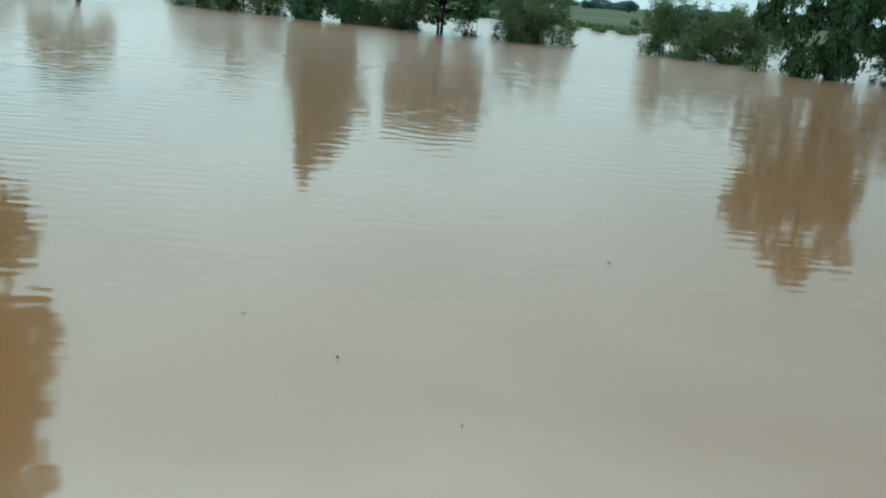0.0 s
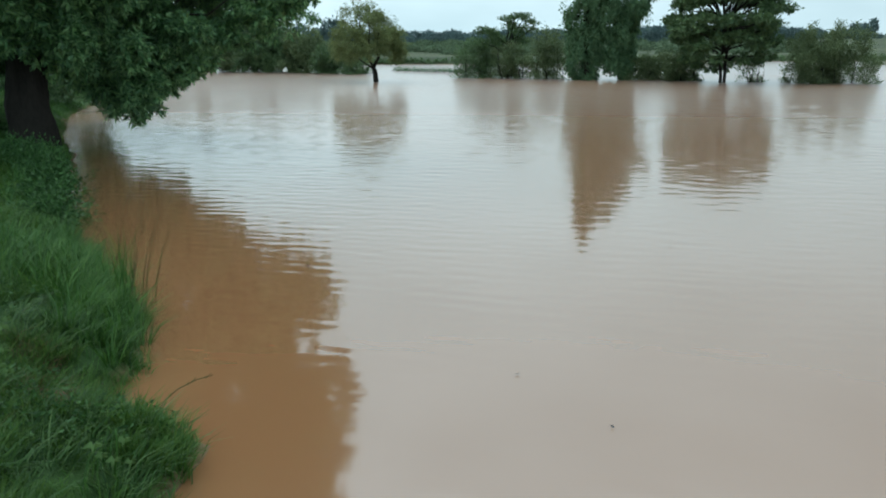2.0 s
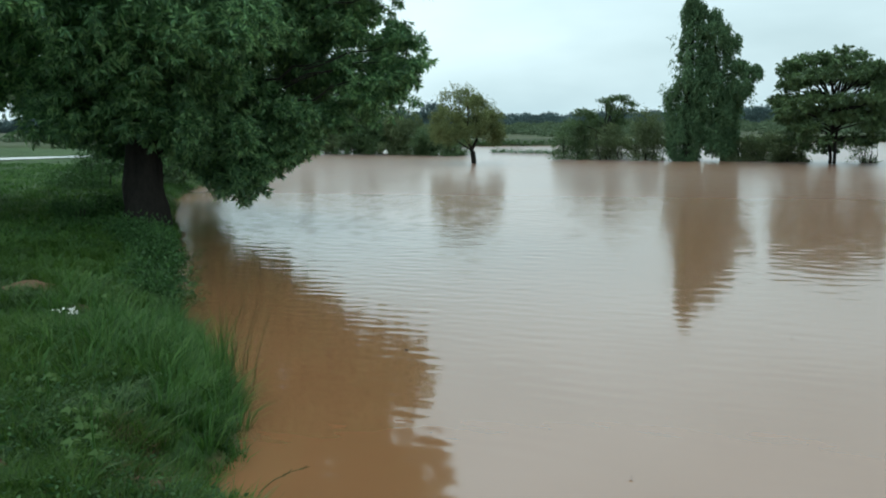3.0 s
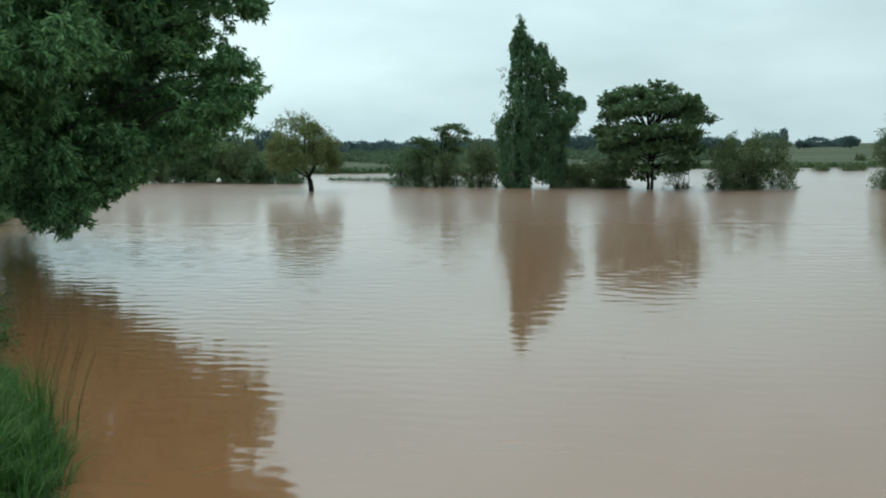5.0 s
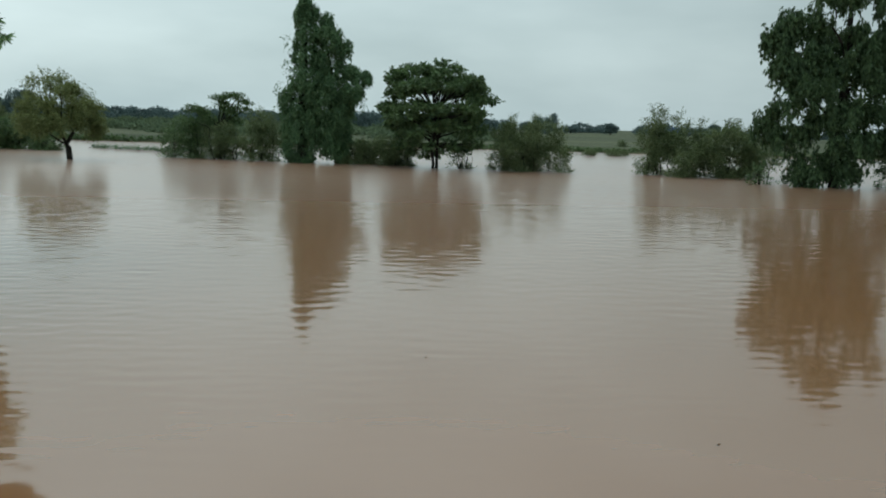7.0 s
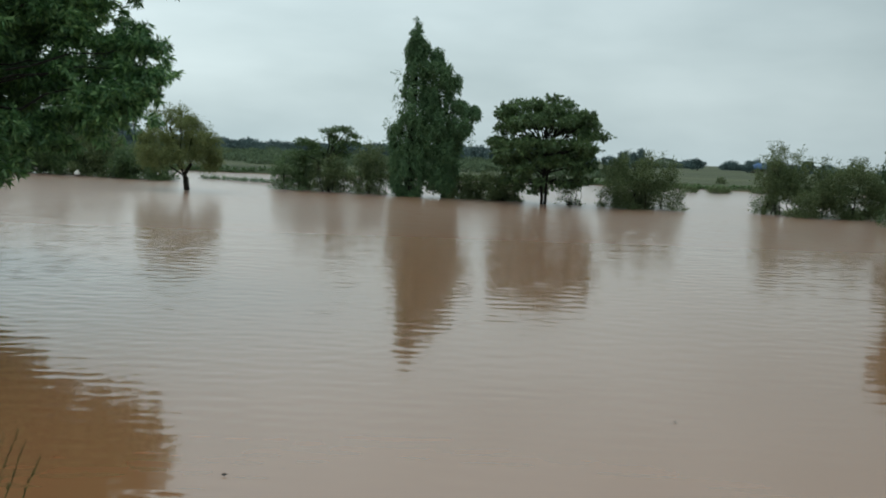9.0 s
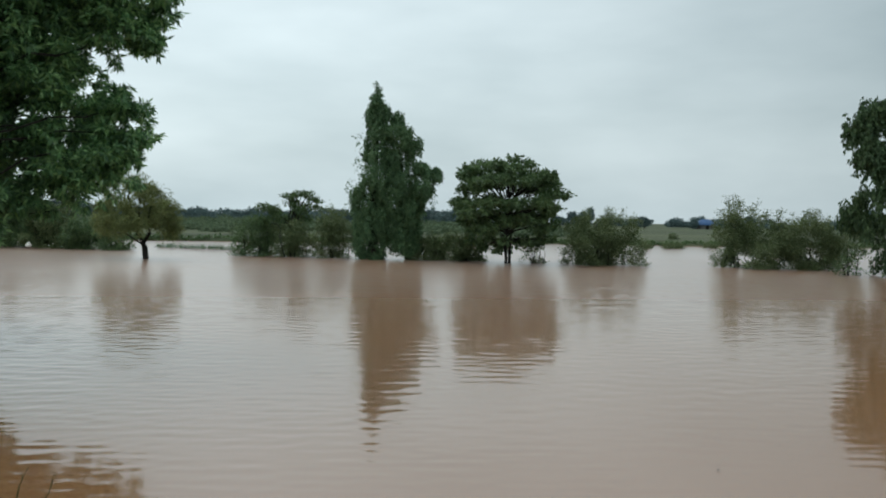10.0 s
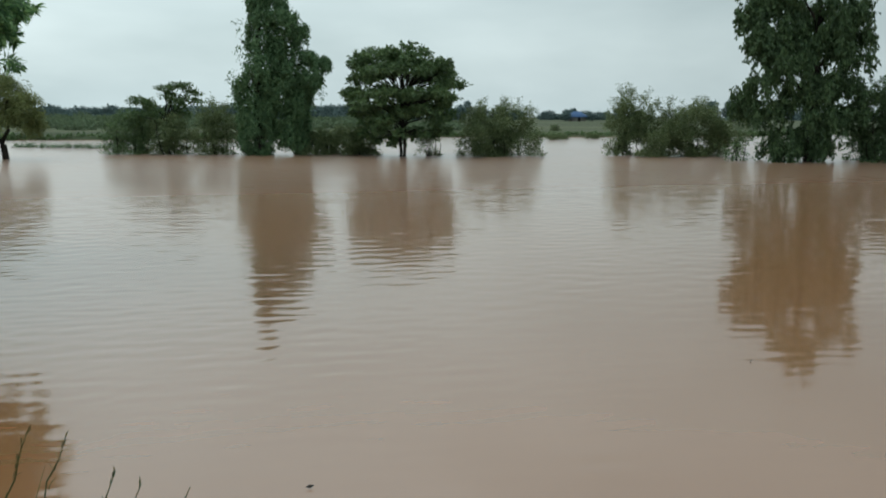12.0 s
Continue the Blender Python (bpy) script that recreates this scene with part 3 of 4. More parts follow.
def clump_tree(at, high, clumps, stems, label, mat=LEAF_BROAD, leaf=0.13, density=52, name="broad_tree", limbs=16, twig=0.2, droop=0.4):
    """Separate cushions of foliage on the ends of spreading limbs, over thin stems."""
    tree = thing(name, at, label, "tree")
    for sx, lean in stems:
        v, f = tube(bent((sx, 0.1 * sx, -0.9), (sx * 0.6 + lean, 0, high * 0.72), 0, 8, 0.012), [0.085, 0.08, 0.075, 0.07, 0.065, 0.06, 0.05, 0.04, 0.03], 8)
        stem = part("trunk", mesh_of("trunk", v, f, BARK, True), tree)
    for c in clumps[:: max(1, len(clumps) // limbs)]:
        limb(stem, (stems[0][0] * 0.6 + 0.12, 0, max(high * 0.2, min(c[2] - 0.6, high * 0.5))), c[:3], 0.055, 0.015, BARK, sag=0.06)
    crown(tree, clumps, mat, density, 7, leaf, 0.45, droop, twig=twig, hollow=0.15)
    return tree


def layered(cx, rings, seed):
    """Flat cushions in rings, one above the other: height, reach, number and size of each ring's cushions."""
    local = np.random.default_rng(seed)
    out = []
    for z, reach, n, size in rings:
        turn = local.uniform(0, 2 * math.pi)
        for k in range(n):
            a = turn + 2 * math.pi * (k + local.uniform(-0.3, 0.3)) / n
            d = reach * local.uniform(0.80, 1.02)
            r = size * local.uniform(0.24, 0.54)
            out.append((cx + d * math.cos(a), 0.85 * d * math.sin(a), z + local.uniform(-0.34, 0.34), r * 1.2, r * 1.1, r * 0.44))
    return out


def dome_tree():
    tree = thing("dome_tree", (-10.75, 42.2, -0.05), "small olive-green tree with a domed crown and leaning forked trunk", "tree")
    v, f = tube([Vector(p) for p in ((0.05, 0, -0.9), (0.04, 0, 0.1), (-0.02, 0, 0.6), (-0.25, 0, 1.15), (-0.6, 0.05, 1.7), (-0.95, 0.1, 2.3), (-1.2, 0.1, 3.0))], [0.16, 0.14, 0.13, 0.11, 0.085, 0.06, 0.03], 8)
    stem = part("trunk", mesh_of("trunk", v, f, BARK, True), tree)
    for a, e in (((-0.05, 0, 0.7), (0.45, 0.1, 2.9)), ((-0.3, 0, 1.2), (-0.2, -0.3, 3.2)), ((-0.1, 0, 0.8), (1.15, -0.1, 2.2)), ((-0.6, 0.05, 1.7), (-1.9, 0.1, 2.2)), ((0, 0, 0.65), (-1.5, 0.2, 1.3)), ((-0.6, 0, 1.7), (-0.8, -0.2, 3.7))):
        limb(stem, a, e, 0.05, 0.015, BARK, sag=0.1)
    # an umbrella of tufts that hangs lower towards its rim, with loose lobes on top
    clumps = [(-1.0, 0, 3.85, 0.45, 0.42, 0.28), (-0.2, 0.1, 3.9, 0.42, 0.4, 0.28), (-1.5, 0, 3.55, 0.35, 0.35, 0.26), (0.25, 0.1, 3.55, 0.42, 0.42, 0.3)]
    for k in range(120):
        a, out = rng.uniform(0, 2 * math.pi), math.sqrt(rng.uniform(0.02, 1.0))
        top = 3.75 - 1.35 * out ** 2.4
        low = 2.35 - 1.15 * out if math.cos(a) > -0.2 else 2.45 - 0.9 * out
        r = rng.uniform(0.20, 0.40)
        clumps.append((-0.42 + 1.85 * out * math.cos(a), 1.6 * out * math.sin(a), low + (top - low) * rng.random() ** 1.1, r, r, r * 0.7))
    for k in range(22):
        a = rng.uniform(-1.9, 1.9) if k < 15 else rng.uniform(2.4, 3.9)
        r = rng.uniform(0.26, 0.42)
        clumps.append((-0.42 + 1.62 * math.cos(a), 1.4 * math.sin(a), rng.uniform(1.15, 2.0), r, r, r * 0.9))
    crown(tree, clumps, LEAF_OLIVE, 52, 7, 0.10, 0.42, 0.6, twig=0.28, gap=0.40, gap_scale=1.5, hollow=0.35)


def shrub(at, wide, high, deep, label, mat=LEAF_SHRUB, leaf=0.12, density=30, seed=1, spiky=0.3, blobs=9, name="shrub", ratio=0.36, gap=0.34, open_foot=0.0, least=0.3):
    """A many-stemmed bush: a ragged heap of clumps that hangs down to the water; open_foot bares its stems."""
    local = np.random.default_rng(seed)
    bush = thing(name, at, label, "bush")
    clumps = []
    for k in range(blobs):
        x = (-0.5 + (k + 0.5) / blobs) * wide * 0.86 + local.uniform(-0.06, 0.06) * wide
        top = high * (1 - 0.5 * (2 * x / wide) ** 4) * local.uniform(0.74, 1.0)
        r = max(least, wide / blobs * local.uniform(0.9, 1.3))
        levels = max(2, int(top / (r * 0.9)))
        for q in range(levels):
            z = 0.12 + open_foot * high + (top - 0.12 - open_foot * high - r * 0.3) * q / (levels - 1)
            bulge = 1.0 if q < levels - 1 else 0.75
            clumps.append((x + local.uniform(-0.25, 0.25) * r, local.uniform(-0.4, 0.4) * deep, z, r * bulge, r * bulge, r * 0.62 * bulge))
        if local.random() < spiky:
            clumps.append((x + local.uniform(-0.2, 0.2), local.uniform(-0.2, 0.2) * deep, top + 0.05 * high, r * 0.3, r * 0.3, r * 0.6))
    for k in range(7):
        x = local.uniform(-0.38, 0.38) * wide
        limb(bush, (x * 0.75, local.uniform(-0.2, 0.2) * deep, -0.7), (x * 1.1, local.uniform(-0.2, 0.2) * deep, high * local.uniform(0.5, 0.9)), 0.035, 0.01, BARK, "stem", 0.02, 5)
    base, ways = sprays(clumps, density, 6, leaf, 0.05, twig=0.26, gap=gap, gap_scale=1.5, hollow=0.4)
    keep = base[:, 2] > 0.02
    base, ways = base[keep], ways[keep]
    v, f = leaf_cloud(base, ways, leaf * rng.uniform(0.65, 1.25, len(base)), ratio)
    part("foliage", mesh_of("foliage", v, f, mat), bush)
    return bush


def drooping_tree():
    tree = thing("drooping_tree", (22.8, 33.5, -0.05), "big dark green tree with drooping leafy strands rising from the flood", "tree")
    v, f = tube(bent((0, 0, -0.9), (0.2, 0.1, 7.4), 0, 8, 0.008), [0.30, 0.25, 0.22, 0.2, 0.18, 0.15, 0.12, 0.08, 0.04], 10)
    stem = part("trunk", mesh_of("trunk", v, f, BARK, True), tree)
    for e, z in (((-2.6, 0.4, 6.4), 3.0), ((2.1, 0, 6.8), 3.4), ((-2.2, -0.3, 4.2), 2.4), ((2.2, 0.2, 4.4), 2.6), ((0.6, 0.6, 9.0), 4.6), ((-1.2, -0.8, 7.4), 4.2)):
        limb(stem, (0.05, 0, z), e, 0.10, 0.02, BARK)
    clumps = []
    for x, z, rx, rz in [(0.7, 9.3, 0.9, 0.7), (0.6, 8.5, 1.2, 0.8), (-0.7, 8.0, 1.1, 0.8), (1.7, 7.9, 1.1, 0.8), (-1.9, 6.9, 0.95, 0.75), (-2.7, 6.2, 0.65, 0.6), (2.5, 6.6, 0.7, 0.7), (-2.9, 6.3, 0.48, 0.55), (-2.95, 5.5, 0.40, 0.6), (-2.5, 7.0, 0.55, 0.5), (-0.4, 6.4, 1.2, 0.9), (1.2, 6.2, 1.2, 0.9),
                         (-1.9, 5.3, 0.95, 0.9), (2.3, 5.4, 0.6, 0.6), (-2.8, 5.2, 0.4, 0.6), (0.1, 5.0, 1.2, 1.0), (1.5, 4.6, 1.0, 0.9), (-1.3, 4.1, 1.0, 0.9), (-1.2, 5.4, 0.9, 0.9), (-2.3, 4.6, 0.8, 0.7), (0.6, 5.6, 1.0, 0.9), (-2.5, 3.5, 0.75, 0.7), (0.9, 3.4, 1.2, 0.9), (2.1, 3.3, 0.9, 0.8),
                         (-0.6, 2.9, 1.2, 0.8), (-2.2, 2.4, 0.9, 0.6), (-3.0, 2.7, 0.5, 0.5), (1.6, 2.2, 1.2, 0.7), (0.1, 1.7, 1.2, 0.9), (-0.9, 0.9, 1.0, 0.8), (0.5, 0.8, 0.9, 0.8), (-1.5, 0.5, 0.5, 0.45)]:
        clumps.append((x, rng.uniform(-0.7, 0.7), z, rx, rx, rz))
    local = np.random.default_rng(52)
    core = [(x, y, z, rx * 0.54, rx * 0.54, rz * 0.55) for x, y, z, rx, _, rz in clumps]
    hung = []
    for x, y, z, rx, _, rz in clumps:
        for _ in range(int(7 + 5 * rx)):
            a, k = local.uniform(0, 2 * math.pi), math.sqrt(local.uniform(0.15, 1.05))
            long = local.uniform(0.3, 0.75)
            zz = z + rz * local.uniform(-0.1, 0.9) - long * 0.5
            hung.append((x + rx * k * math.cos(a), y + rx * k * math.sin(a), max(zz, long + 0.05), local.uniform(0.12, 0.24), local.uniform(0.12, 0.24), long))
    crown(tree, hung, LEAF_DROOP_SHADED, 24, 6, 0.19, 0.40, 1.8, twig=0.25, spread=0.45, hollow=0.2)
    crown(tree, core, LEAF_DROOP_SHADED, 30, 8, 0.17, 0.42, 1.3, name="inner_foliage", twig=0.35, gap=0.14, gap_scale=1.3, hollow=0.3)


creeper_tree()
dome_tree()
drooping_tree()
clump_tree((6.5, 41.7, -0.05), 5.4, layered(0.12, ((0.9, 1.25, 6, 0.75), (1.4, 1.9, 9, 0.85), (1.95, 2.25, 12, 0.92), (2.55, 2.45, 14, 0.95), (3.15, 2.6, 15, 0.92), (3.75, 2.55, 15, 0.92), (4.25, 2.2, 13, 0.92), (4.6, 1.6, 9, 0.95), (4.85, 0.95, 5, 0.85), (2.2, 1.1, 5, 0.9), (3.0, 1.3, 5, 1.0), (4.0, 1.2, 5, 1.0)), 21), [(-0.12, 0.12), (0.14, 0.30)],
           "spreading broad-leaved tree with cushions of foliage on twin thin trunks", leaf=0.20, density=27, limbs=40, twig=0.10, droop=0.25)
clump_tree((-4.3, 46.0, -0.05), 3.4, [(-1.15, 0, 2.62, 0.6, 0.4, 0.15), (-0.75, 0.1, 2.45, 0.4, 0.35, 0.14), (0.0, 0, 3.22, 0.42, 0.35, 0.12), (0.45, 0.1, 3.36, 0.25, 0.25, 0.14), (0.95, 0, 3.34, 0.45, 0.35, 0.10), (1.35, 0.1, 3.05, 0.42, 0.35, 0.12), (0.35, 0.1, 2.85, 0.5, 0.35, 0.16), (1.05, 0, 2.75, 0.4, 0.3, 0.14), (1.5, -0.1, 2.62, 0.3, 0.3, 0.12), (0.5, 0, 2.5, 0.5, 0.4, 0.2),
           (-0.5, 0, 2.1, 0.6, 0.5, 0.25), (0.7, 0.2, 2.0, 0.6, 0.5, 0.25), (-1.3, 0, 1.9, 0.5, 0.4, 0.25)], [(0.0, 0.3)],
           "small tree with flat tiers of leaves above flooded shrubs", leaf=0.14, density=40, name="small_tree", limbs=12, twig=0.06, droop=0.0)

shrub((-5.9, 46.5, 0), 2.3, 2.3, 1.8, "dense dark green shrub standing in flood water", LEAF_BROAD, 0.12, 52, 3, gap=0.1, blobs=6)
shrub((-3.9, 45.4, 0), 2.2, 1.9, 1.4, "loose grey-green shrub with bare stems above the water", LEAF_SHRUB, 0.11, 64, 4, gap=0.22, blobs=6, open_foot=0.05)
shrub((-1.9, 45.0, 0), 2.0, 2.5, 1.5, "rounded olive shrub beside the creeper-covered tree", LEAF_SHRUB, 0.10, 60, 5, gap=0.1, blobs=5)
shrub((3.2, 44.4, 0), 2.6, 1.35, 1.4, "low ragged shrub half under flood water", LEAF_SHRUB, 0.12, 80, 6, gap=0.08)
shrub((5.0, 43.4, 0), 2.1, 1.3, 1.3, "low ragged shrub half under flood water", LEAF_SHRUB, 0.12, 74, 7, gap=0.18, open_foot=0.04)
shrub((8.0, 41.9, 0), 1.2, 0.9, 0.8, "thin twiggy shrub poking out of the flood", LEAF_SHRUB, 0.11, 44, 8, gap=0.36, blobs=5)
shrub((11.1, 41.0, 0), 4.2, 2.5, 2.4, "broad feathery shrub island in the flood", LEAF_SHRUB, 0.10, 80, 9, spiky=0.7, blobs=10, gap=0.06)
shrub((17.7, 40.3, 0), 2.1, 3.3, 1.8, "upright feathery bush with spiky twigs in the flood", LEAF_SHRUB, 0.10, 64, 10, spiky=1.0, blobs=6, gap=0.34)
shrub((20.4, 39.4, 0), 5.2, 2.8, 2.6, "wide tangled bush thicket in the flood", LEAF_SHRUB, 0.11, 74, 11, spiky=0.4, blobs=11, gap=0.05)
shrub((20.2, 34.6, 0), 1.7, 1.2, 1.2, "thin leafy shrub in open flood water", LEAF_BROAD, 0.12, 28, 12, gap=0.45, blobs=6, open_foot=0.1)
shrub((27.2, 33.4, 0), 5.0, 4.0, 2.8, "dark bushy tree beside the drooping tree", LEAF_DROOP_SHADED, 0.15, 40, 13, blobs=9, gap=0.28)

for x, y, w, h, k in ((-16.4, 23.0, 2.4, 2.0, 14), (-19.6, 27.5, 4.0, 2.8, 15)):
    tagged(shrub((x, y, float(height(x, y)) - 0.03), w, h, 2.2, "dark leafy bush on the bank behind the large tree", LEAF_BROAD, 0.14, 40, k, blobs=6, gap=0.15, name="bank_bush"), group="bushes behind the large tree")

# a line of half-drowned plants further out
for k, (x, y) in enumerate([(-13.0, 56.4), (-12.3, 56.0), (-11.5, 55.4), (-10.8, 54.9), (-10.2, 54.5), (-9.5, 54.1), (-8.9, 53.9), (-8.3, 53.8), (-7.2, 54.4)]):
    tagged(shrub((x, y, 0), 0.85, 0.10 + 0.05 * (k % 3), 0.4, "small drowned plant tops in a row across the flood", LEAF_CREEPER, 0.07, 90, 80 + k, name="drowned_plant", blobs=7, gap=0.3, least=0.05), group="drowned plants")
for k, (x, y) in enumerate([(20.9, 67.4), (23.2, 67.0), (25.2, 67.3), (26.5, 68.4), (30.2, 70.0)]):
    tagged(shrub((x, y, 0), 1.4, 0.42, 0.7, "small leafy tuft in the water by the far bank", LEAF_SHRUB, 0.10, 60, 95 + k, name="bank_tuft", blobs=6, gap=0.2, least=0.1), group="tufts by the far bank")

# hedge of bushes along the flooded field to the west
for k, (x, y, w, h) in enumerate([(-16.6, 52.5, 2.0, 1.9), (-18.8, 54, 3.0, 2.9), (-22.0, 55, 4.4, 3.6), (-26.5, 55.5, 5.0, 4.0), (-31.5, 56, 5.5, 4.4), (-37, 57, 6.0, 4.6), (-14.6, 52.0, 1.6, 1.2)]):
    tagged(shrub((x, y, 0), w, h, 2.5, "dense green hedge bush at the flooded field edge", LEAF_SHRUB if k % 2 else LEAF_BROAD, 0.17, 34, 30 + k, name="hedge_bush", gap=0.2), group="hedge of bushes")

# ---- distance ----
def woods(name, label, spots, mat, leaf, density):
    """Far trees and scrub as one mass of leaf tufts."""
    base, ways = sprays(spots, density, 4, leaf, 0.0, twig=leaf * 1.2, hollow=0.55)
    v, f = leaf_cloud(base, ways, leaf * rng.uniform(0.7, 1.3, len(base)), 0.7)
    ob = new(name, mesh_of(name, v, f, mat))
    return tagged(ob, label, "woods", kind="stuff")


spots = []
for x in np.arange(-300, 60, 3.6):
    h = 3.7 + 0.6 * math.sin(x * 0.05) + rng.uniform(-0.5, 0.6)
    y = 262 + rng.uniform(-14, 14)
    spots.append((x, y, 0.5 + h * 0.6, rng.uniform(3, 5), 3.5, h * 0.42))
    spots.append((x + 2, y - 2, 0.5 + h * 0.25, rng.uniform(3, 4.5), 3.0, h * 0.3))
for x in np.arange(60, 460, 5.0):
    h = 2.4 + rng.uniform(-1.0, 1.8)
    spots.append((x, 360 + rng.uniform(-20, 20), 0.5 + h * 0.5, rng.uniform(2.5, 5), 3, h * 0.5))
for x in np.arange(-420, -70, 5.0):
    h = 5.5 + rng.uniform(-1.5, 2)
    spots.append((x, 250 + rng.uniform(-14, 14), 0.5 + h * 0.55, rng.uniform(3, 5), 3.5, h * 0.5))
woods("far_woods", "dark distant tree line on the horizon beyond the fields", spots, LEAF_FAR_HAZED, 0.5, 4.5)
spots = []
for x in np.arange(-90, 26, 1.9):
    for y, h in ((92, 0.5), (104, 0.7), (124, 1.0), (146, 1.4)):
        h *= rng.uniform(0.6, 1.4)
        spots.append((x + rng.uniform(-1, 1), y + rng.uniform(-10, 10), 0.5 + h * 0.4, rng.uniform(1.2, 2.4), 1.6, h * 0.5))
woods("far_scrub", "pale green scrub along the far field edge", spots, LEAF_PALE, 0.26, 9)
spots = []
for x in np.arange(-60, 120, 0.8):
    spots.append((x, float(far_edge(x)) + rng.uniform(0.0, 0.8), 0.12, rng.uniform(0.4, 1.0), 0.5, rng.uniform(0.10, 0.22)))
woods("bank_growth", "dark rank growth along the far bank", spots, LEAF_BROAD, 0.2, 24)


def far_tree(x, y, h, w, seed):
    tree = thing("field_tree", (x, y, float(height(x, y)) - 0.05), "single dark tree far out in the green field", "tree", "trees in the far field")
    v, f = tube(bent((0, 0, -0.1), (0, 0, h * 0.6), 0, 6, 0.01), [0.25, 0.22, 0.2, 0.17, 0.14, 0.1, 0.06], 7)
    part("trunk", mesh_of("trunk", v, f, BARK, True), tree)
    local = np.random.default_rng(seed)
    clumps = [(local.uniform(-0.36, 0.36) * w, local.uniform(-0.3, 0.3) * w, h * local.uniform(0.25, 0.88), w * 0.17, w * 0.17, h * 0.13) for _ in range(15)]
    crown(tree, clumps, LEAF_FAR_HAZED, 7, 5, 0.36, 0.6, 0.1, twig=0.35)


for k, (x, y, h, w) in enumerate([(52, 180, 4.6, 4.0), (69, 250, 4.8, 3.6), (75, 262, 3.9, 3.9), (79.5, 255, 2.6, 2.4), (85, 268, 2.4, 4.4), (92, 250, 3.6, 4.2), (101.3, 236, 2.9, 4.0), (107, 245, 3.9, 6.0), (110.0, 236, 2.7, 4.0), (124, 246, 4.2, 5.0), (140, 220, 6.0, 6.5), (152, 226, 6.5, 7.0), (172, 230, 6.0, 7.5), (190, 240, 7, 8.5)]):
    far_tree(x, y, h, w, 60 + k)
for k, (x, y) in enumerate([(31.5, 81.5), (45, 96)]):
    tagged(shrub((x, y, float(height(x, y))), 1.1, 0.6, 0.8, "small round bush on the far field edge", LEAF_SHRUB, 0.14, 36, 110 + k, name="field_bush", blobs=4, gap=0.2), group="bushes on the far bank")

BLUE = rough_material("blue_sheeting", [(0.3, (0.028, 0.062, 0.135)), (0.7, (0.042, 0.088, 0.180))], 1.2, 0.2, 0.6)
PLASTER = rough_material("plaster", [(0.3, (0.14, 0.14, 0.12)), (0.7, (0.22, 0.21, 0.19))], 1.5, 0.2, 0.9)


def hut(x, y):
    """A field hut under a hipped blue sheet roof, far off."""
    z = float(height(x, y))
    house = thing("field_hut", (x, y, z), "far field hut with a dull blue hipped sheet roof", "hut")
    w, d, h, top = 2.1, 1.7, 1.5, 2.9
    v = [(-w, -d, -0.1), (w, -d, -0.1), (w, d, -0.1), (-w, d, -0.1), (-w, -d, h), (w, -d, h), (w, d, h), (-w, d, h)]
    part("wall", mesh_of("wall", v, [(0, 1, 5, 4), (1, 2, 6, 5), (2, 3, 7, 6), (3, 0, 4, 7)], PLASTER), house)
    o, ridge = 0.6, 1.1
    v = [(-w - o, -d - o, h - 0.25), (w + o, -d - o, h - 0.25), (w + o, d + o, h - 0.25), (-w - o, d + o, h - 0.25), (-ridge, 0, top), (ridge, 0, top)]
    v += [(a, b, c + 0.08) for a, b, c in v]
    slopes = [(0, 1, 5), (0, 5, 4), (1, 2, 5), (2, 3, 4), (2, 4, 5), (3, 0, 4)]
    faces = slopes + [tuple(6 + k for k in f) for f in slopes] + [t for k in range(4) for t in ((k, (k + 1) % 4, 6 + k), ((k + 1) % 4, 6 + (k + 1) % 4, 6 + k))]
    part("roof", mesh_of("roof", v, faces, BLUE), house)
    part("door", mesh_of("door", [(-0.5, -d - 0.04, 0), (0.5, -d - 0.04, 0), (0.5, -d - 0.04, 1.3), (-0.5, -d - 0.04, 1.3)], [(0, 1, 2, 3)], BARK), house)


hut(105.5, 237)

# ---- the grassy bank ----
def blades(spots, length, width, lean, mat, name, label, ways=None):
    """Bent grass blades, three faces each, as one mass; ways gives the side to which each one leans."""
    n = len(spots)
    z = height(spots[:, 0], spots[:, 1])
    base = np.column_stack([spots, z - 0.01])
    a = rng.uniform(0, 2 * math.pi, n) if ways is None else ways + rng.normal(size=n) * 0.5
    length = length * rng.uniform(0.55, 1.25, n)
    tip_out = np.stack([np.cos(a), np.sin(a), np.zeros(n)], 1) * (length * lean * rng.uniform(0.3, 1.4, n))[:, None]
    side = np.stack([-np.sin(a + 0.6), np.cos(a + 0.6), np.zeros(n)], 1) * (width * rng.uniform(0.6, 1.3, n))[:, None] * 0.5
    up = np.array([0, 0, 1.0]) * length[:, None]
    mid = base + up * 0.6 + tip_out * 0.35
    tip = base + up * 0.92 + tip_out
    verts = np.stack([base - side, base + side, mid + side * 0.8, mid - side * 0.8, tip], 1).reshape(-1, 3)
    k = np.arange(n)[:, None] * 5
    tris = np.concatenate([k + [[0, 1, 2]], k + [[0, 2, 3]], k + [[3, 2, 4]]], 1).reshape(-1, 3)
    ob = new(name, mesh_of(name, verts, tris, mat))
    return tagged(ob, label, "grass", kind="stuff")


# where the soil lies bare: x, y, reach
BARE = [(-6.28, 6.3, 0.46), (-5.2, 5.72, 0.2), (-2.28, 2.72, 0.13), (-3.0, 2.45, 0.10)]


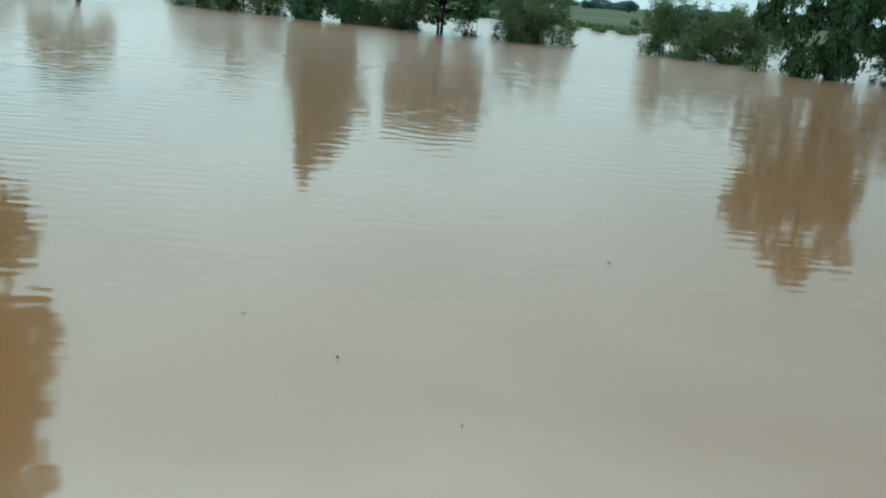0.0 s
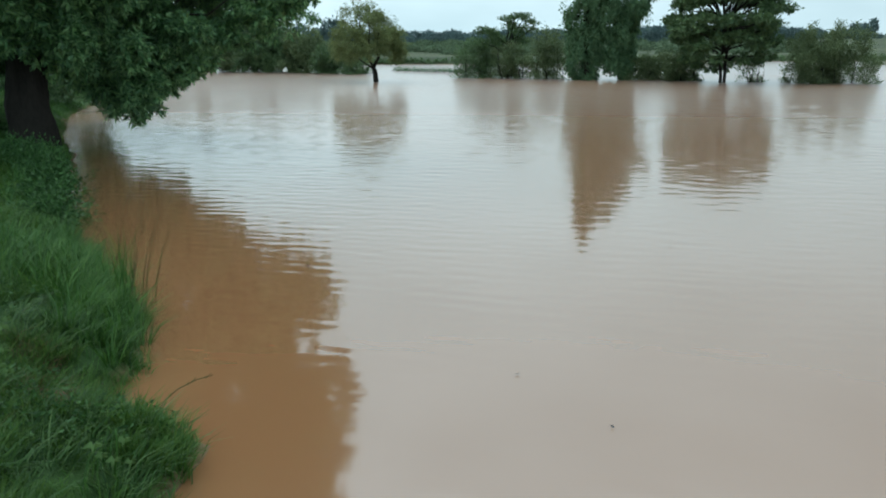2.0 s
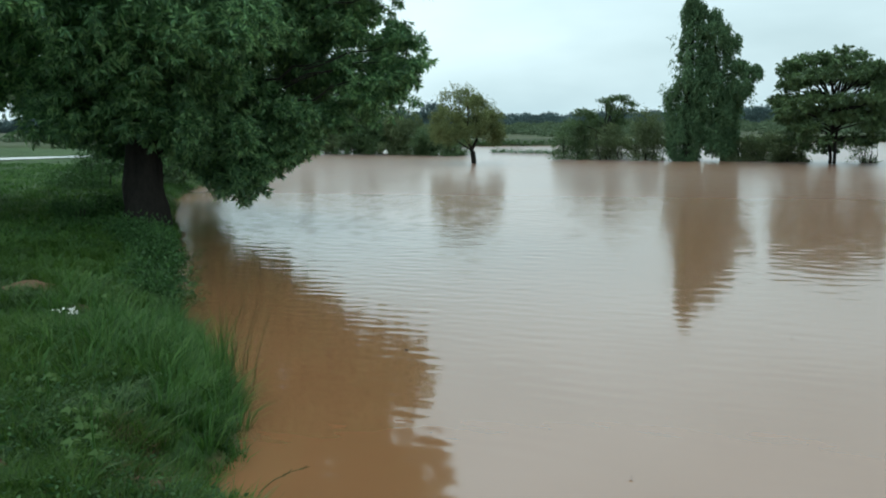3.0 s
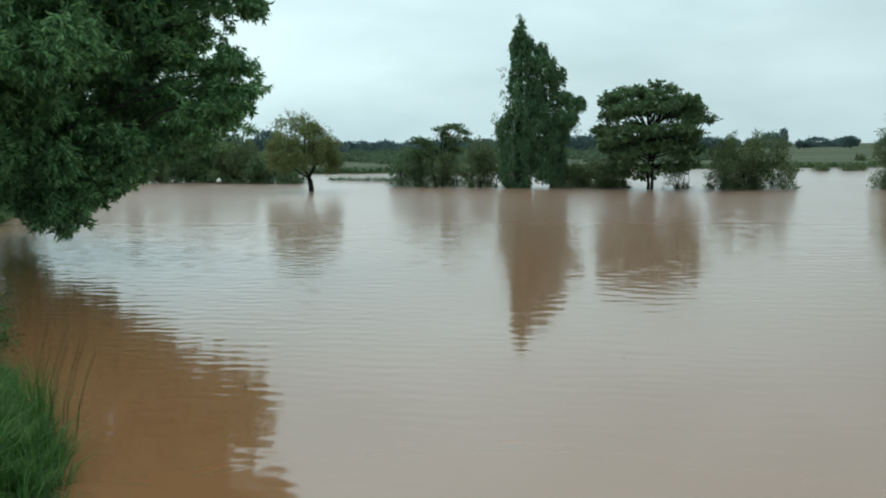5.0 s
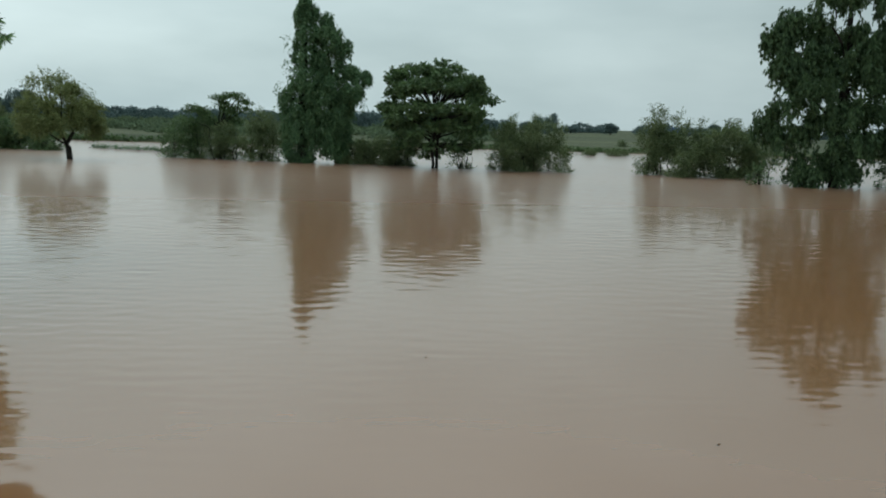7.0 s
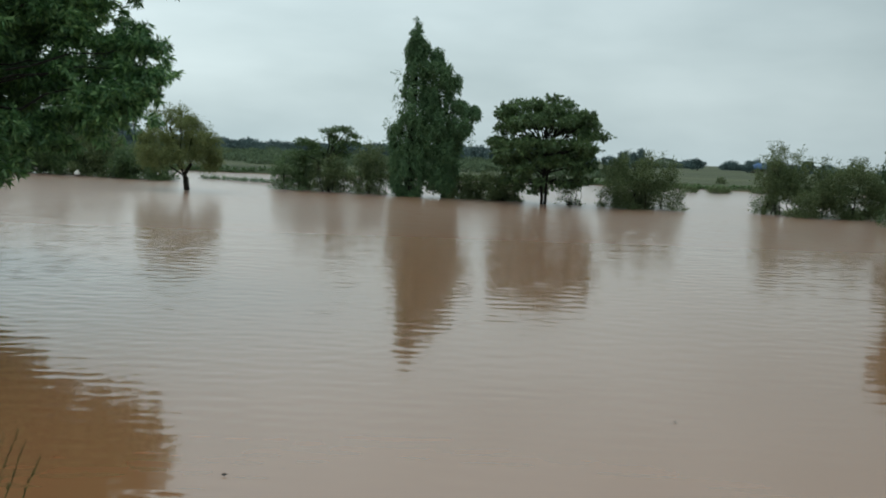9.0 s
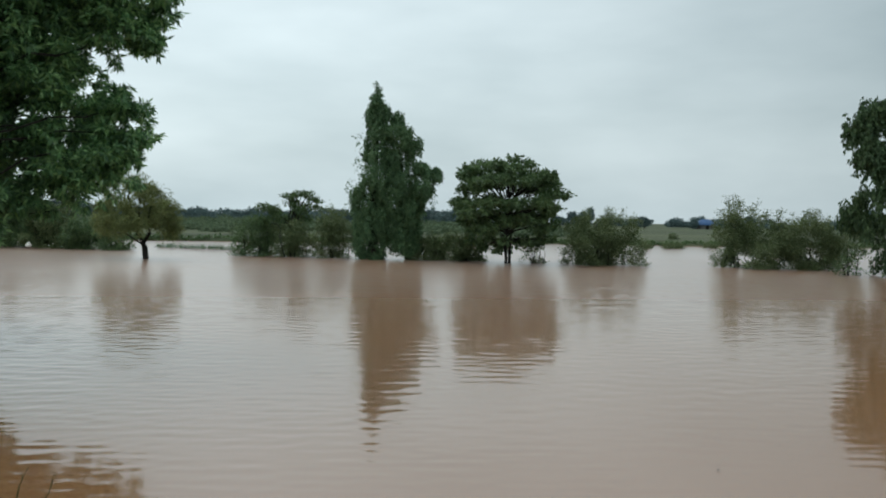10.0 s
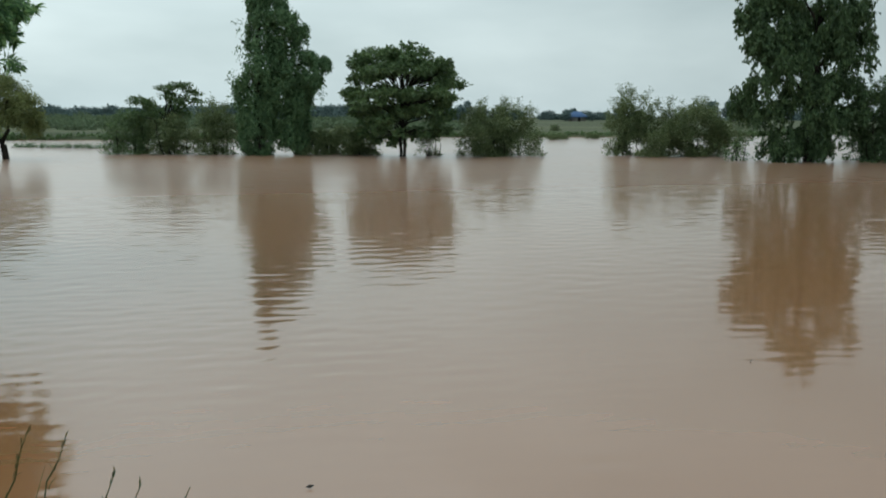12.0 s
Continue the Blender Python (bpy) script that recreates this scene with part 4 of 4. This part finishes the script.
def scatter(n, x0, x1, y0, y1, inland=0.02, far=99.0, patch=0.0, scale=0.7, at=None, radius=1.0):
    """Spots on the bank, thinned by a patchy noise or gathered round a place."""
    if at is None:
        p = np.column_stack([rng.uniform(x0, x1, n), rng.uniform(y0, y1, n)])
    else:
        p = np.array(at) + rng.normal(size=(n, 2)) * radius
    s = shore_distance(p[:, 0], p[:, 1])
    p = p[(s > inland) & (s < far)]
    for x, y, r in BARE:
        p = p[((p[:, 0] - x) ** 2 + (1.4 * (p[:, 1] - y)) ** 2) > (r * rng.uniform(0.55, 1.0, len(p))) ** 2]
    if patch > 0:
        q = np.array([noise.noise(Vector((x * scale, y * scale, 3.0))) for x, y in p])
        p = p[q > patch - 0.5]
    return p


def tufts(spots, per, wide, length, width, lean, mat, name, label):
    """Grass tufts: blades that fan out from a crown, tuft by tuft longer or shorter."""
    n = len(spots)
    size = np.repeat(rng.uniform(0.5, 1.25, n), per)
    a = rng.uniform(0, 2 * math.pi, n * per)
    r = wide * size * np.sqrt(rng.random(n * per))
    p = np.repeat(spots, per, 0) + np.stack([np.cos(a), np.sin(a)], 1) * r[:, None]
    return blades(p, length * size, width, lean, mat, name, label, a)


near = np.concatenate([scatter(90000, -4.6, -0.9, 1.2, 5.4, 0.0, 3.0, 0.42, 3.4), scatter(380000, -13, 4, -3.5, 14, 0.0, 6.5, 0.30, 2.1), scatter(90000, -19, -8, 10, 24, 0.0, 4.0, 0.1, 1.1)])
near = near[rng.random(len(near)) < np.clip((near[:, 1] + 3.5) / 2.5, 0, 1)]
blades(near, 0.075, 0.007, 1.1, GRASS_SHORT, "short_grass", "short green turf covering the bank")
blades(scatter(130000, -34, -2, 5, 31, 0.3, 26, 0.2, 0.5), 0.12, 0.022, 0.9, GRASS_TALL, "meadow_grass", "green meadow grass behind the bank")
tufts(scatter(9000, -9, 0, 0.4, 11, 0.03, 3.6, 0.36, 1.2), 34, 0.05, 0.16, 0.007, 0.9, GRASS_SHORT, "turf_tufts", "small tufts of grass among the turf")
tufts(scatter(2600, -7.5, -0.9, 1.0, 7.0, 0.05, 4.2, 0.42, 1.5), 26, 0.06, 0.14, 0.008, 1.5, GRASS_COARSE, "coarse_tufts", "coarse arching grass tufts with dark gaps between")
tall = []
for tx, ty, n, r in [(-3.1, 4.95, 26, 0.22), (-3.5, 5.3, 34, 0.26), (-3.9, 5.0, 26, 0.26), (-3.45, 4.55, 30, 0.24), (-3.0, 4.3, 28, 0.22), (-4.2, 5.9, 26, 0.26), (-4.55, 6.45, 24, 0.28), (-2.75, 4.6, 20, 0.18), (-4.9, 5.6, 12, 0.26),
                     (-4.3, 4.6, 12, 0.24), (-5.4, 7.5, 14, 0.28), (-2.75, 3.85, 14, 0.16), (-3.7, 4.1, 10, 0.2), (-6.4, 8.9, 10, 0.26), (-5.9, 6.6, 8, 0.24)]:
    tall.append(scatter(n, 0, 0, 0, 0, 0.0, 99, at=(tx, ty), radius=r))
edge = np.concatenate([scatter(90000, -10, 4, 0, 14, -0.04, 0.45, 0.34, 1.6), scatter(90000, -19, -8, 11, 26, -0.04, 0.4, 0.3, 1.6)])
tufts(np.concatenate(tall), 30, 0.07, 0.30, 0.0095, 0.9, GRASS_TALL, "tall_grass", "tall fresh green grass tussocks leaning over the water's edge")
blades(np.concatenate([scatter(46, 0, 0, 0, 0, -0.3, 99, at=(-3.16, 5.02), radius=(0.06, 0.10)), scatter(14, 0, 0, 0, 0, -0.3, 99, at=(-2.95, 4.8), radius=(0.08, 0.10))]), 0.84, 0.009, 0.25, GRASS_TALL, "reed_grass", "long grass blades standing above the water's edge")
blades(edge, 0.17, 0.008, 0.9, GRASS_TALL, "edge_grass", "ragged grass fringing the water line")
dry = np.concatenate([scatter(420, 0, 0, 0, 0, 0.0, 99, at=(-2.69, 3.14), radius=(0.12, 0.08)), scatter(500, 0, 0, 0, 0, 0.0, 99, at=(-2.3, 2.75), radius=(0.14, 0.12)), scatter(1500, -9, -1, 2, 10, 0.1, 5, 0.62, 2.0)])
blades(dry, 0.11, 0.005, 1.5, GRASS_DRY, "dry_grass", "dead straw-coloured grass among the turf")
# leafy ground cover: small leaves close to the soil
cover = scatter(26000, -9, 0, 0.8, 4.6, 0.05, 4.0, 0.50, 1.3)
cover = np.concatenate([cover, scatter(22000, -13, -6, 7, 13.5, 0.05, 2.2, 0.5, 1.2)])
zc = height(cover[:, 0], cover[:, 1]) + rng.uniform(0.02, 0.16, len(cover))
v, f = leaf_cloud(np.column_stack([cover, zc]), np.column_stack([rng.normal(size=(len(cover), 2)), rng.uniform(-0.1, 0.7, len(cover))]), 0.034 * rng.uniform(0.6, 1.5, len(cover)), 0.42)
tagged(new("ground_cover", mesh_of("ground_cover", v, f, LEAF_CLUMP)), "low creeping weeds with small dark leaves", "weeds", kind="stuff")


def weed(at, size, turn, leaves=5):
    """A broad-leaved weed: a short stem and lobed leaves on stalks."""
    x, y = at
    plant = thing("broadleaf_weed", (x, y, float(height(x, y))), "pale green broad-leaved weed growing in the turf", "weed", "weeds on the bank")
    h = 0.32 * size
    v, f = tube(bent((0, 0, -0.02), (0.02, 0.01, h), 0, 6, 0.02), [0.006] * 7, 5)
    part("stem", mesh_of("stem", v, f, GRASS_TALL, True), plant)
    for k in range(leaves):
        a = turn + k * 2.4
        r = size * (0.034 + 0.004 * k)
        c = np.array([math.cos(a) * (0.05 + 0.6 * r), math.sin(a) * (0.05 + 0.6 * r), h * (0.45 + 0.09 * k)])
        pts = [c]
        for q in range(15):
            b = 2 * math.pi * q / 15
            lobe = 1.0 if q % 3 == 0 else 0.30
            pts.append(c + np.array([math.cos(b) * r * lobe, math.sin(b) * r * lobe, -0.25 * r * lobe * lobe + 0.02 * math.cos(2 * b)]))
        part("leaf", mesh_of("leaf", np.array(pts), np.array([(0, 1 + q, 1 + (q + 1) % 15) for q in range(15)]), LEAF_WEED), plant)


for at, size, turn in [((-2.6, 2.74), 1.25, 0.3), ((-2.3, 2.38), 1.2, 1.1), ((-3.3, 3.2), 1.0, 2.7), ((-2.86, 3.12), 0.9, 1.9), ((-4.6, 5.48), 1.1, 1.6), ((-1.47, 2.08), 1.0, 0.5), ((-2.72, 2.92), 0.8, 0.9)]:
    weed(at, size, turn)


def seed_stalk(at, way, long):
    x, y = at
    stalk = thing("grass_stalk", (x, y, float(height(x, y)) - 0.01), "thin brownish grass seed stalk leaning over the water", "grass", "stalks at the water line")
    end = Vector(way).normalized() * long
    v, f = tube(bent((0, 0, 0), end, 0.12, 8, 0.008), [0.0038, 0.0037, 0.0036, 0.0034, 0.0031, 0.0028, 0.0025, 0.0022, 0.0015], 5)
    part("stem", mesh_of("stem", v, f, STALK, True), stalk)
    n = 14
    s = rng.uniform(0.62, 1.0, n)[:, None]
    base = np.array(end)[None] * s + [0, 0, 0.12 * long] * np.sin(math.pi * s)
    v, f = leaf_cloud(base, np.array(end)[None] / long + 0.3 * rng.normal(size=(n, 3)), 0.034, 0.16)
    part("seed_head", mesh_of("seed_head", v, f, STALK), stalk)["kind"] = "stuff"


for at, way, long in [((2.08, 0.78), (0.16, 0.63, 0.42), 0.77), ((1.95, 0.85), (0.44, 0.42, 0.35), 0.70), ((-2.0, 3.25), (0.8, 0.5, 0.55), 0.46)]:
    seed_stalk(at, way, long)
# a loose clump whose seed heads stand nearly a metre above the flood
for tip in [(-2.98, 5.17, 0.89), (-2.84, 5.15, 0.76), (-2.60, 4.67, 0.89), (-2.73, 4.75, 0.88), (-3.07, 5.09, 0.95), (-2.64, 4.92, 0.72)]:
    x, y = tip[0] - 0.22, tip[1] - 0.06
    way = Vector(tip) - Vector((x, y, float(height(x, y)) - 0.01))
    seed_stalk((x, y), way, way.length)


# ---- odds and ends ----
def soil_patch(at, wide):
    x, y = at
    pts, tris = [(0, 0, 0.05)], []
    for ring, (r, z) in enumerate(((0.35, 0.045), (0.7, 0.03), (1.0, -0.03))):
        for q in range(16):
            b = 2 * math.pi * q / 16
            rr = r * wide * (1 + 0.22 * math.sin(3 * b + 1) + 0.1 * math.sin(7 * b))
            pts.append((math.cos(b) * rr, 0.7 * math.sin(b) * rr, z + rng.uniform(-0.012, 0.012)))
    for q in range(16):
        w = (q + 1) % 16
        tris.append((0, 1 + q, 1 + w))
        for ring in (0, 1):
            o, i = 1 + ring * 16, 17 + ring * 16
            tris += [(o + q, i + q, i + w), (o + q, i + w, o + w)]
    ob = new("bare_soil", mesh_of("bare_soil", np.array(pts), np.array(tris), SOIL, True))
    ob.location = (x, y, float(height(x, y)) + 0.005)
    tagged(ob, "small heap of bare red-brown soil in the grass", "soil", "bare soil on the bank")


for x, y, reach in BARE:
    soil_patch((x, y), reach)

WHITE = rough_material("dirty_white", [(0.3, (0.55, 0.53, 0.48)), (0.7, (0.78, 0.77, 0.73))], 20.0, 0.4, 0.7)


def scrap(at, wide, turn):
    """A crumpled scrap, thin but folded."""
    n = 7
    pts, tris = [], []
    for i in range(n):
        for j in range(3):
            pts.append(((i / (n - 1) - 0.5) * wide, (j - 1) * wide * 0.16, 0.03 + 0.025 * math.sin(i * 2.1 + j) + 0.012 * rng.normal()))
    for i in range(n - 1):
        for j in range(2):
            a = i * 3 + j
            tris += [(a, a + 3, a + 4), (a, a + 4, a + 1)]
    ob = new("crumpled_scrap", mesh_of("crumpled_scrap", np.array(pts), np.array(tris), WHITE))
    ob.location, ob.rotation_euler = (*at, float(height(*at)) + 0.07), (0, 0, turn)
    tagged(ob, "crumpled dirty white scrap lying in the grass", "litter", "litter in the grass")


scrap((-5.05, 5.38), 0.20, 0.6)
scrap((-4.90, 5.32), 0.09, 1.2)


def white_speck(at):
    """An unidentified white speck among the drowned stems, shaped as a slumped, tied sack."""
    rings, n = [(0.02, 0.20), (0.10, 0.27), (0.24, 0.25), (0.36, 0.15), (0.42, 0.06), (0.50, 0.11)], 14
    pts = [(0, 0, 0)]
    for k, (z, r) in enumerate(rings):
        for q in range(n):
            b = 2 * math.pi * q / n
            rr = r * (1 + 0.10 * math.sin(3 * b + k) + 0.06 * math.sin(5 * b + 2 * k))
            pts.append((math.cos(b) * rr * 0.62 + 0.12 * z, math.sin(b) * rr * 0.55, z * 0.6))
    tris = [(0, 1 + (q + 1) % n, 1 + q) for q in range(n)]
    for k in range(len(rings) - 1):
        for q in range(n):
            a, c = 1 + k * n + q, 1 + k * n + (q + 1) % n
            tris += [(a, c, c + n), (a, c + n, a + n)]
    ob = new("white_speck", mesh_of("white_speck", np.array(pts), np.array(tris), WHITE, True))
    ob.location = at
    tagged(ob, "small white speck at the foot of the flooded hedge, shaped like a sack", "sack")


white_speck((-19.5, 52.3, 0.1))


def floating_leaf(at, size, turn):
    v, f = leaf_cloud(np.zeros((1, 3)), np.array([[math.cos(turn), math.sin(turn), 0.05]]), size, 0.4, 0.1)
    ob = new("floating_leaf", mesh_of("floating_leaf", v, f, BARK))
    ob.location = (*at, 0.012)
    tagged(ob, "dark fallen leaf floating on the muddy water", "leaf", "leaves on the water")


for at, size, turn in [((0.21, 4.07), 0.035, 0.4), ((-2.1, 6.5), 0.05, 0.1), ((1.47, 2.57), 0.03, 1.2), ((4.3, 2.2), 0.025, 2.0), ((0.85, 3.37), 0.035, 2.4), ((3.25, 5.5), 0.04, 0.2), ((1.5, 7.85), 0.05, 0.9)]:
    floating_leaf(at, size, turn)


def puddle(x, y, rx, ry):
    """A flat pool of rain in the meadow."""
    z = float(height(x, y)) + 0.05
    ring = [(0.0, 0.0, 0.0)]
    for q in range(40):
        b = 2 * math.pi * q / 40
        k = 1 + 0.12 * math.sin(3 * b) + 0.06 * math.sin(7 * b + 1)
        ring.append((math.cos(b) * rx * k, math.sin(b) * ry * k, 0.0))
    ob = new("puddle", mesh_of("puddle", np.array(ring), np.array([(0, 1 + q, 1 + (q + 1) % 40) for q in range(40)]), WATER))
    ob.location, ob.rotation_euler = (x, y, z), (0, 0, radians(38))
    tagged(ob, "shallow pool of rain water in the green meadow", "puddle", kind="structure")


puddle(-35.3, 36.6, 5.5, 1.8)

# leafy weeds that crowd the bank and the foot of the tree
for k, (x, y, w, h) in enumerate([(-10.9, 12.4, 0.8, 0.26), (-8.3, 10.6, 0.7, 0.20), (-7.5, 9.8, 0.6, 0.18), (-6.7, 9.0, 0.55, 0.18), (-16.0, 19.4, 2.4, 1.0), (-10.9, 13.6, 0.9, 0.45), (-5.8, 7.7, 0.5, 0.17), (-5.2, 6.9, 0.4, 0.15)]):
    tagged(shrub((x, y, float(height(x, y)) - 0.02), w, h, w * 0.8, "low leafy green weed clump on the grassy bank", LEAF_CLUMP, 0.07, 90, 140 + k, name="weed_clump", blobs=4, gap=0.15, spiky=0.5), group="weed clumps on the bank")
